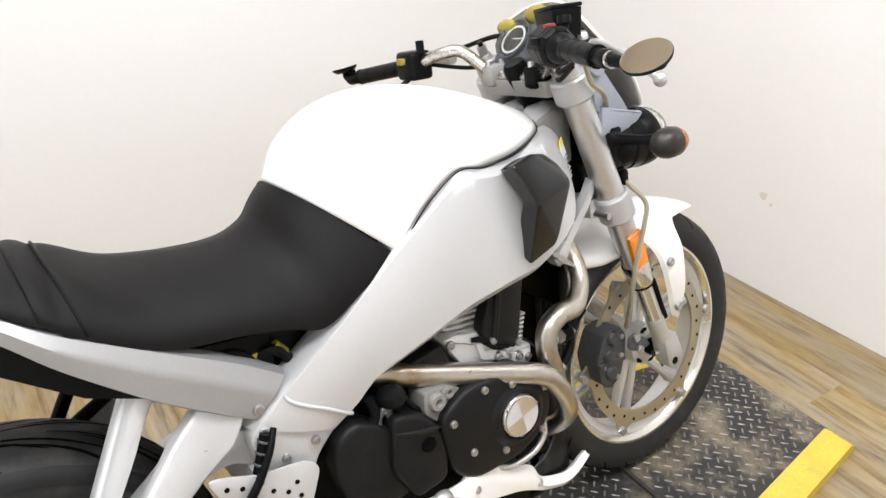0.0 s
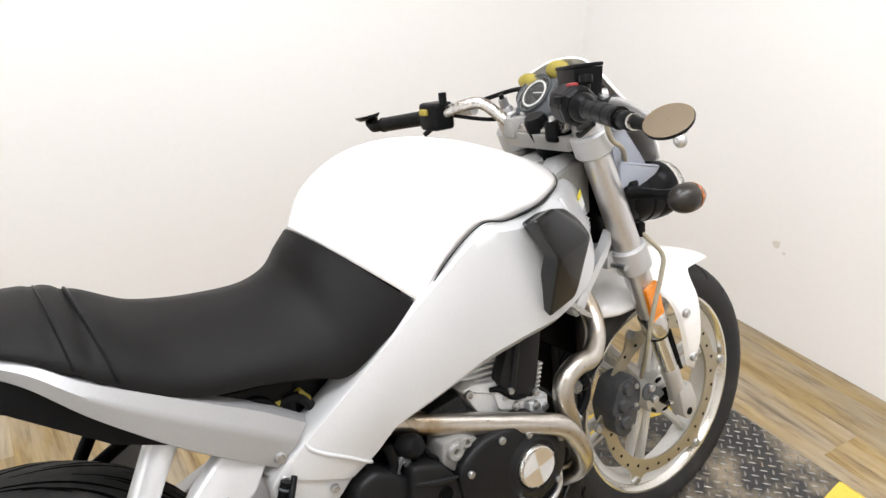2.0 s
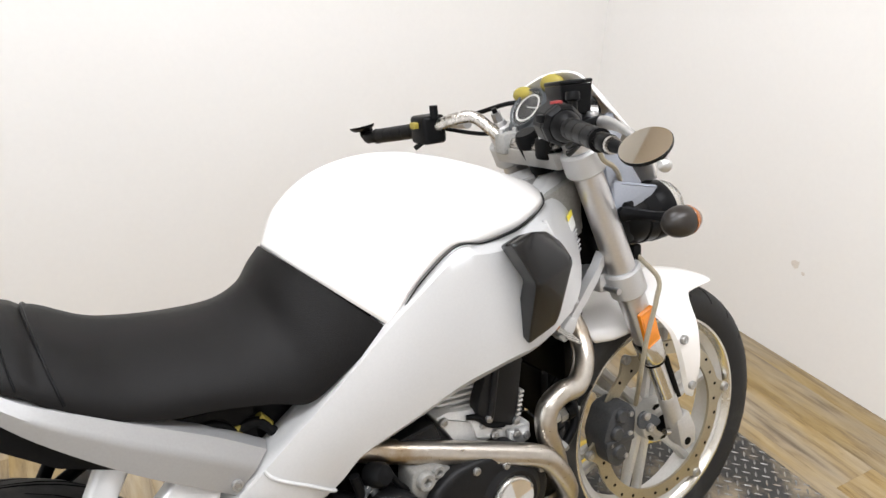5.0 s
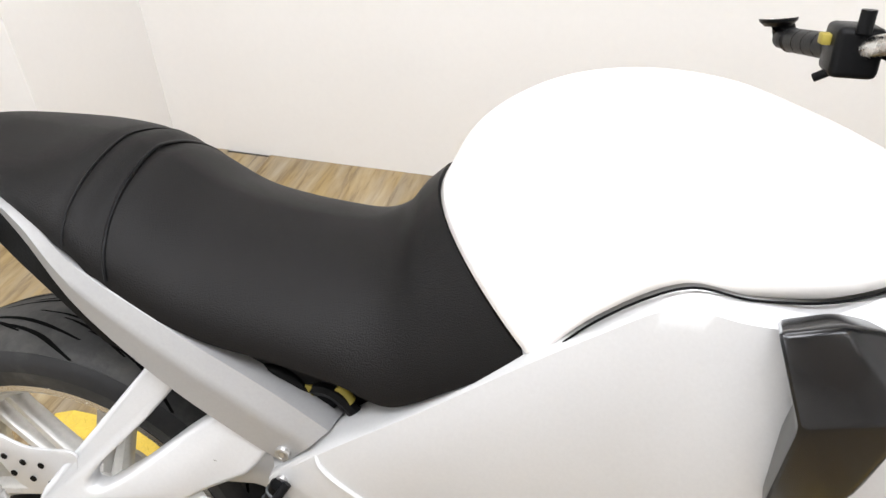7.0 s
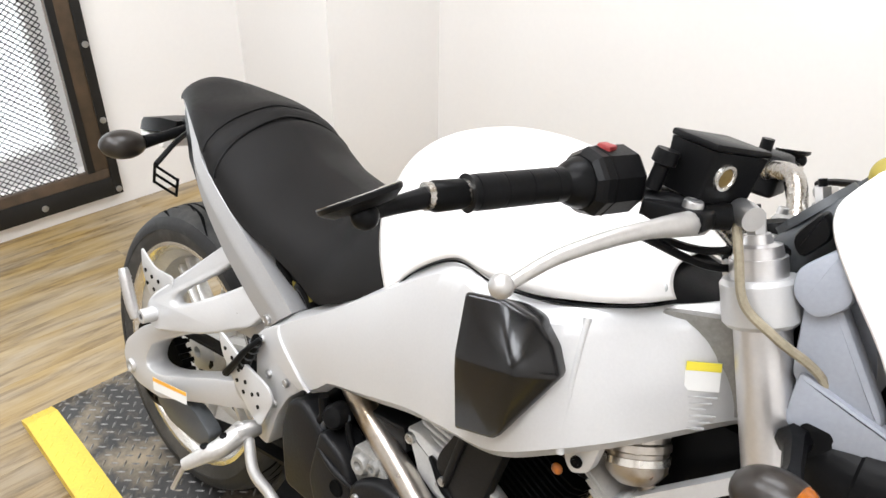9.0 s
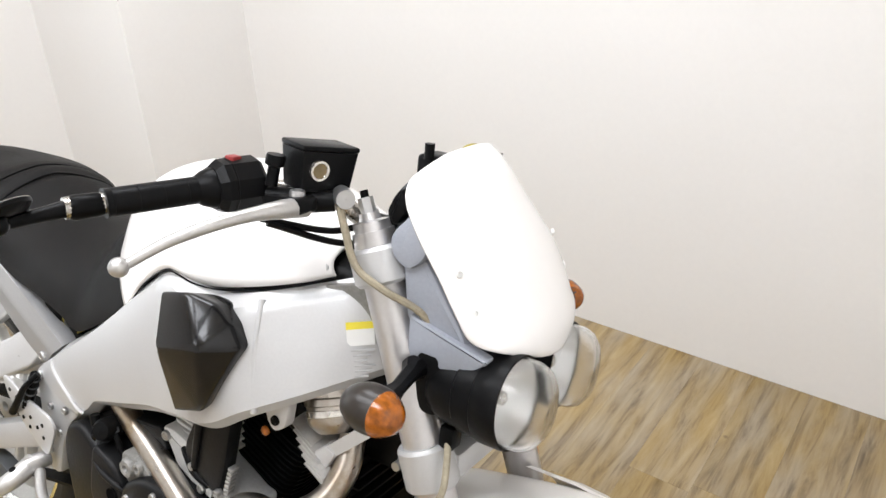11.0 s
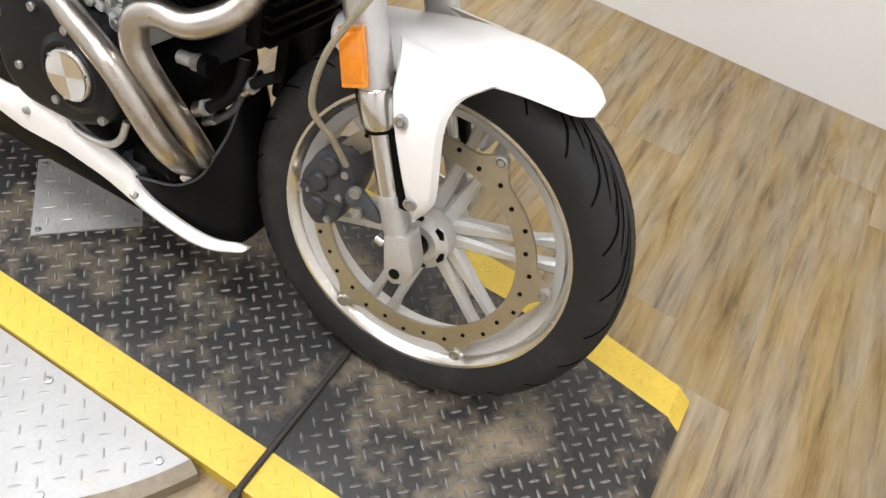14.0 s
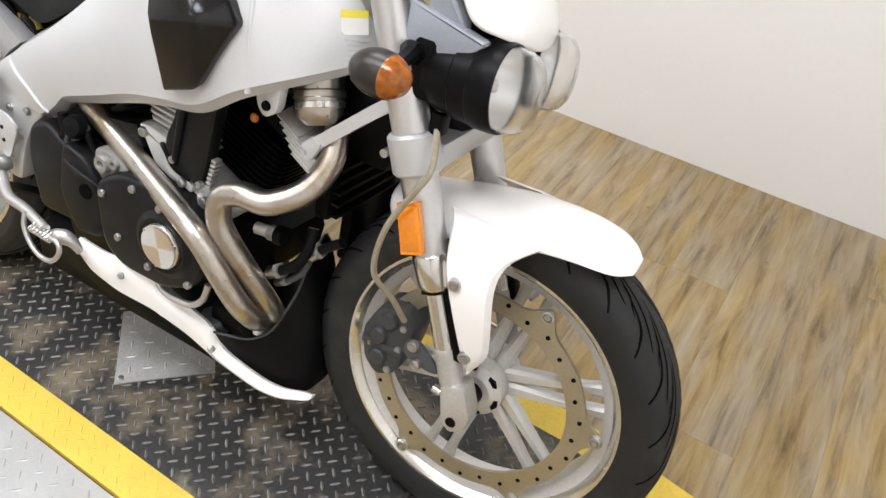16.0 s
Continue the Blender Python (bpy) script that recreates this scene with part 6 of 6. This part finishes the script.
part("tappet_step", plate(rounded([(-0.470, 0.492), (-0.428, 0.486), (-0.426, 0.464), (-0.468, 0.470)], 0.005), -0.160, -0.146, 0.004), BARECAST, tbody)
for x, z, r in ((-0.585, 0.546, 0.008), (-0.498, 0.497, 0.008), (-0.455, 0.482, 0.008), (-0.436, 0.474, 0.007), (-0.520, 0.520, 0.005)):
    part("body_bolt", screw((x, -0.159 if x > -0.53 else -0.151, z), (0, -1, 0), r, 0.005), BOLT, tbody)
part("gasket_strip", tube([(-0.545, -0.153, 0.541), (-0.528, -0.160, 0.538), (-0.508, -0.163, 0.520), (-0.480, -0.163, 0.510)], [0.004, 0.006, 0.006, 0.004], n=20, seg=8), BLACK, tbody)
shroud = rounded([(-0.530, 0.545), (-0.510, 0.520), (-0.462, 0.500), (-0.450, 0.540), (-0.440, 0.595), (-0.424, 0.680), (-0.500, 0.680), (-0.512, 0.600), (-0.528, 0.565)], 0.008)
shr = part("cylinder_shroud", plate(shroud, -0.164, -0.138, 0.005), COVER, eng, "satin black cylinder shroud")
part("shroud_rib", tube([(-0.508, -0.164, 0.530), (-0.497, -0.166, 0.590), (-0.484, -0.166, 0.660)], 0.006, n=16, seg=10), COVER, shr)
for k in range(7):
    part("shroud_tooth", block((-0.4545 + 0.0018 * k, -0.160, 0.506 + 0.0075 * k), (-0.4455 + 0.0018 * k, -0.146, 0.5105 + 0.0075 * k), 0.001), CAST, shr)
for x, z in ((-0.511, 0.532), (-0.459, 0.510)):
    part("shroud_bolt", screw((x, -0.165, z), (0, -1, 0), 0.0062, 0.005), BOLT, shr)
part("coil_block", plate(rounded([(-0.672, 0.540), (-0.600, 0.552), (-0.588, 0.515), (-0.640, 0.500)], 0.006), -0.150, -0.10, 0.004), COVER, eng, "black block beside the castings")
part("oil_line", tube([(-0.545, -0.170, 0.312), (-0.510, -0.178, 0.296), (-0.46, -0.180, 0.300), (-0.432, -0.180, 0.322), (-0.425, -0.175, 0.352)], 0.0055, n=40, seg=10), PEG, eng, "bare metal oil pipe")
part("oil_filter", lathe([(0.0005, -0.04), (0.034, -0.038), (0.036, 0.03), (0.028, 0.04), (0.0005, 0.04)], (-0.415, -0.10, 0.26), (1, 0, 0.1), 26), BLACK, eng, "black oil filter")
can_ax = Vector((-0.35, 0.25, 0.90)).normalized()
part("intake_canister", lathe([(0.0005, -0.032), (0.020, -0.032), (0.027, -0.026), (0.0335, -0.018), (0.0345, 0.004), (0.037, 0.006), (0.037, 0.014), (0.035, 0.016), (0.038, 0.046), (0.0005, 0.048)], (-0.312, -0.098, 0.675), can_ax, 32), STEEL, eng, "cast metal front head canister")
part("canister_band", lathe([(0.0345, -0.010), (0.0360, -0.009), (0.0360, -0.001), (0.0345, 0.0)], (-0.312, -0.098, 0.675), can_ax, 32), LIP, eng, "bright band")
for k in range(6):
    c = Vector((-0.340 + 0.008 * k, -0.098 - 0.003 * k, 0.640 - 0.008 * k))
    part("head_fin", moved(block((-0.022, -0.026, -0.0012), (0.022, 0.026, 0.0012)), Matrix.Translation(c) @ pose(0, 0, 0, 15, 30, 0)), CAST, eng, smooth=False)
part("tie_bar", loft([[(x, y + a, z + b) for a, b in ((-0.010, -0.012), (0.010, -0.012), (0.010, 0.012), (-0.010, 0.012))] for x, y, z in ((-0.306, -0.112, 0.614), (-0.298, -0.112, 0.622), (-0.225, -0.100, 0.690), (-0.200, -0.090, 0.712))]), SILVER, bike, "silver engine tie bar")
part("tie_bar_bracket", plate(rounded([(-0.330, 0.606), (-0.316, 0.590), (-0.296, 0.602), (-0.284, 0.626), (-0.300, 0.636)], 0.006), -0.124, -0.098, 0.003), SILVER, bike, "silver bracket by the fins")
part("bracket_bolt", screw((-0.312, -0.125, 0.606), (0, -1, 0), 0.006, 0.004), BOLT, bike)
part("frame_ear", plate(rounded([(-0.372, 0.712), (-0.322, 0.725), (-0.330, 0.668), (-0.350, 0.655), (-0.362, 0.668)], 0.008), -0.168, -0.150, 0.003), SILVER, bike, "silver lug below the beam")
part("ear_bolt", screw((-0.346, -0.169, 0.674), (0, -1, 0), 0.007, 0.003), BLACK, bike)
part("orange_cap", ball((-0.367, -0.165, 0.649), 0.007, 0.004, 0.007), AMBERDARK, bike, "small orange cap")
# Black block keeps the gap behind the fork dark, as shade would.
part("fork_shade_block", block((-0.345, -0.060, 0.590), (-0.215, 0.060, 0.735), 0.01), BLACK, bike, "black block standing for shade behind the fork")
# Ribbed black panel stands for the shade behind the front wheel.
part("wheel_shade_panel", block((-0.30, -0.10, 0.50), (-0.275, 0.10, 0.60), 0.006), BLACK, bike, "black panel standing for shade behind the wheel")
# Two black pieces added only to darken gaps where the floor showed through.
part("left_shade_plate", plate(rounded([(-0.360, 0.300), (-0.300, 0.275), (-0.245, 0.300), (-0.235, 0.500), (-0.300, 0.530), (-0.360, 0.510)], 0.012), 0.105, 0.125, 0.004), BLACK, bike, "unseen black plate added to darken the left gap")
part("lower_shade_block", block((-0.298, -0.025, 0.395), (-0.277, 0.10, 0.498), 0.006), BLACK, bike, "black block added to darken the gap by the tyre")
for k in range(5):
    part("shade_panel_rib", block((-0.275, -0.095, 0.508 + 0.019 * k), (-0.262, 0.095, 0.512 + 0.019 * k)), BLACK, bike, smooth=False)
# Black block stands for the shade inside the frame.
part("frame_shade_block", block((-0.75, -0.08, 0.64), (-0.36, 0.08, 0.80), 0.02), BLACK, bike, "black block standing for shade inside the frame")

# ---- exhaust ----
part("rear_header", tube([(-0.765, -0.118, 0.556), (-0.675, -0.142, 0.526), (-0.588, -0.161, 0.500), (-0.476, -0.189, 0.467), (-0.440, -0.196, 0.453), (-0.417, -0.196, 0.434), (-0.387, -0.189, 0.390), (-0.364, -0.172, 0.342), (-0.358, -0.140, 0.302), (-0.372, -0.095, 0.268), (-0.400, -0.060, 0.240)], 0.0188, n=90, seg=22), STEEL, bike, "brushed stainless rear exhaust header")
part("front_header", tube([(-0.285, -0.085, 0.640), (-0.276, -0.110, 0.598), (-0.290, -0.140, 0.560), (-0.330, -0.168, 0.535), (-0.374, -0.176, 0.534), (-0.404, -0.178, 0.516), (-0.408, -0.178, 0.478), (-0.392, -0.170, 0.440), (-0.366, -0.150, 0.385), (-0.350, -0.126, 0.335), (-0.352, -0.100, 0.295), (-0.372, -0.070, 0.262), (-0.400, -0.050, 0.240)], 0.0188, n=100, seg=22), STEEL, bike, "brushed stainless front exhaust header")
part("collector", tube([(-0.368, -0.100, 0.272), (-0.405, -0.070, 0.245), (-0.450, -0.050, 0.225)], [0.030, 0.033, 0.034], n=16, seg=20), STEEL, bike, "browned exhaust collector")
part("muffler", loft([[(x, y, z) for y, z in ((-w, zb + 0.03), (-w + 0.03, zb), (w - 0.03, zb), (w, zb + 0.03), (w, zt - 0.03), (w - 0.03, zt), (-w + 0.03, zt), (-w, zt - 0.03))] for x, w, zb, zt in ((-0.92, 0.10, 0.150, 0.24), (-0.88, 0.125, 0.135, 0.26), (-0.45, 0.125, 0.125, 0.25), (-0.38, 0.10, 0.14, 0.24))]), BLACK, bike, "black underslung muffler")
# belly fairing: white side edge and black scoop
for s in (-1, 1):
    keys = [(-0.690, 0.196, 0.328, 0.298), (-0.660, 0.197, 0.326, 0.278), (-0.635, 0.195, 0.324, 0.268), (-0.612, 0.193, 0.326, 0.261), (-0.594, 0.190, 0.344, 0.256), (-0.545, 0.180, 0.326, 0.246), (-0.525, 0.177, 0.304, 0.240), (-0.480, 0.166, 0.276, 0.220), (-0.440, 0.157, 0.250, 0.196), (-0.415, 0.151, 0.212, 0.180), (-0.350, 0.133, 0.176, 0.148), (-0.310, 0.121, 0.166, 0.142), (-0.275, 0.112, 0.172, 0.152), (-0.258, 0.106, 0.170, 0.162)]
    rings = []
    for x, y, zt, zb in spline(keys, 60):
        rings.append([(x, s * (y - 0.014), zt - 0.004), (x, s * (y - 0.006), zt), (x, s * y, zt - 0.006), (x, s * (y + 0.006), (zt + zb) / 2), (x, s * y, zb + 0.004), (x, s * (y - 0.010), zb), (x, s * (y - 0.016), (zt + zb) / 2)])
    bl = part("belly_fairing", loft(rings), WHITE, bike, "white belly fairing edge")
    for x, y, z in ((-0.592, 0.195, 0.300), (-0.430, 0.158, 0.212)):
        part("fairing_bolt", screw((x, s * (y - 0.001), z), (0, s, 0.4), 0.007, 0.003), BOLT, bl)
rim_half = [(-0.480, 0.152, 0.225), (-0.440, 0.149, 0.238), (-0.408, 0.143, 0.243), (-0.387, 0.132, 0.241), (-0.368, 0.123, 0.247), (-0.345, 0.113, 0.268), (-0.331, 0.100, 0.306), (-0.321, 0.084, 0.346), (-0.319, 0.066, 0.392), (-0.322, 0.045, 0.408), (-0.330, 0.0, 0.410)]
foot_half = [(-0.480, 0.142, 0.220), (-0.440, 0.133, 0.196), (-0.410, 0.126, 0.178), (-0.385, 0.118, 0.163), (-0.355, 0.110, 0.150), (-0.325, 0.101, 0.144), (-0.300, 0.092, 0.146), (-0.284, 0.078, 0.150), (-0.280, 0.058, 0.152), (-0.280, 0.030, 0.152), (-0.281, 0.0, 0.152)]
left_cut = [0, 0.004, 0.010, 0.020, 0.030, 0.050, 0.085, 0.120, 0.150, 0.130, 0.090]   # far lip lowered so the camera sees through the gap past it


def both_sides(half, cut):
    return spline([(x, -y, z) for x, y, z in half] + [(x, y, z - c) for (x, y, z), c in list(zip(half, cut))[-2::-1]], 63)


rim_line = both_sides(rim_half, left_cut)
foot_line = both_sides(foot_half, [0] * 11)
rings = []
for a, b in zip(rim_line, foot_line):
    a, b = Vector(a), Vector(b)
    inward = Vector((-0.003, -0.003 if a.y > 0 else 0.003, 0))
    outer = [a.lerp(b, f) + Vector((0.010, 0, 0)) * math.sin(math.pi * f) for f in (0, 0.08, 0.35, 0.65, 1)]
    rings.append([tuple(p) for p in outer] + [tuple(p + inward) for p in outer[::-1]])
part("belly_scoop", loft(rings), PLASTIC, bike, "black plastic belly scoop")
part("scoop_rim", tube([tuple(p) for p in rim_line], 0.0022, n=80, seg=8), DARKGREY, bike)
part("belly_floor", block((-0.72, -0.10, 0.128), (-0.32, 0.10, 0.142), 0.004), PLASTIC, bike)
for k, (r, pts) in enumerate(((0.0085, [(-0.349, -0.125, 0.388), (-0.321, -0.125, 0.407), (-0.300, -0.120, 0.428), (-0.292, -0.112, 0.453), (-0.295, -0.100, 0.481)]), (0.0060, [(-0.345, -0.110, 0.364), (-0.319, -0.110, 0.383), (-0.303, -0.105, 0.401), (-0.296, -0.100, 0.423)]), (0.0080, [(-0.293, -0.100, 0.434), (-0.272, -0.100, 0.456), (-0.243, -0.100, 0.479)]))):
    hose = part("oil_hose", tube(pts, r, n=30, seg=10), (PLASTIC, DARKGREY, PLASTIC)[k], bike, "black oil hose with a metal fitting")
    a, b = Vector(pts[0]), Vector(pts[1])
    part("hose_fitting", rod(tuple(a), tuple(a.lerp(b, 0.55)), r * 1.25, seg=12), STEEL, hose, "worn metal hose fitting")
    part("fitting_nut", rod(tuple(a.lerp(b, 0.5)), tuple(a.lerp(b, 0.75)), r * 1.5, seg=6), CASTDIM, hose)
fit_a, fit_b = Vector((-0.372, -0.135, 0.463)), Vector((-0.333, -0.135, 0.468))
pump = part("oil_pump_fitting", rod(tuple(fit_a), tuple(fit_b), 0.0095), CAST, bike, "cast oil pump fitting")
part("fitting_nut", rod(tuple(fit_a.lerp(fit_b, 0.62)), tuple(fit_b), 0.0125, seg=6), CASTDIM, pump)
part("fitting_collar", rod(tuple(fit_b), tuple(fit_b.lerp(fit_a, -0.35)), 0.0150, seg=18), BLACK, pump)
part("oil_filler", lathe([(0.0005, 0.012), (0.022, 0.012), (0.026, 0.006), (0.026, -0.02), (0.0005, -0.02)], (-0.452, -0.120, 0.247), (0, -0.5, 0.9), 24), DARKGREY, bike, "dark ribbed cap below the covers")
# side stand
part("side_stand", tube([(-0.55, 0.13, 0.17), (-0.60, 0.20, 0.10), (-0.66, 0.285, 0.066)], 0.011, n=16, seg=10), BLACK, bike, "black side stand")


# ---- floor planks, laid across the bay ----
PW, PL, GAP = 0.152, 1.22, 0.0003
plank_mesh = {}


def plank_data(w, l):
    key = (round(w, 3), round(l, 3))
    if key not in plank_mesh:
        me = bpy.data.meshes.new("plank")
        bm = block((0, 0, -0.004), (l, w, 0))
        bm.to_mesh(me)
        bm.free()
        me.materials.append(WOOD)
        plank_mesh[key] = me
    return plank_mesh[key]


rng = random.Random(4)
x = XW + 0.001
while x < XF - 0.01:
    w = min(PW, XF - 0.001 - x)
    y = YB - rng.random() * PL
    while y < YL - 0.01:
        a, b = max(y, YB + 0.001), min(y + PL, YL - 0.001)
        if b - a > 0.02:
            ob = new("plank", plank_data(w - GAP, b - a - GAP))
            ob.parent = floor
            ob.matrix_world = Matrix.Translation((x + w, a, FZ)) @ pose(0, 0, 0, 0, 0, 90)
        y += PL
    x += PW
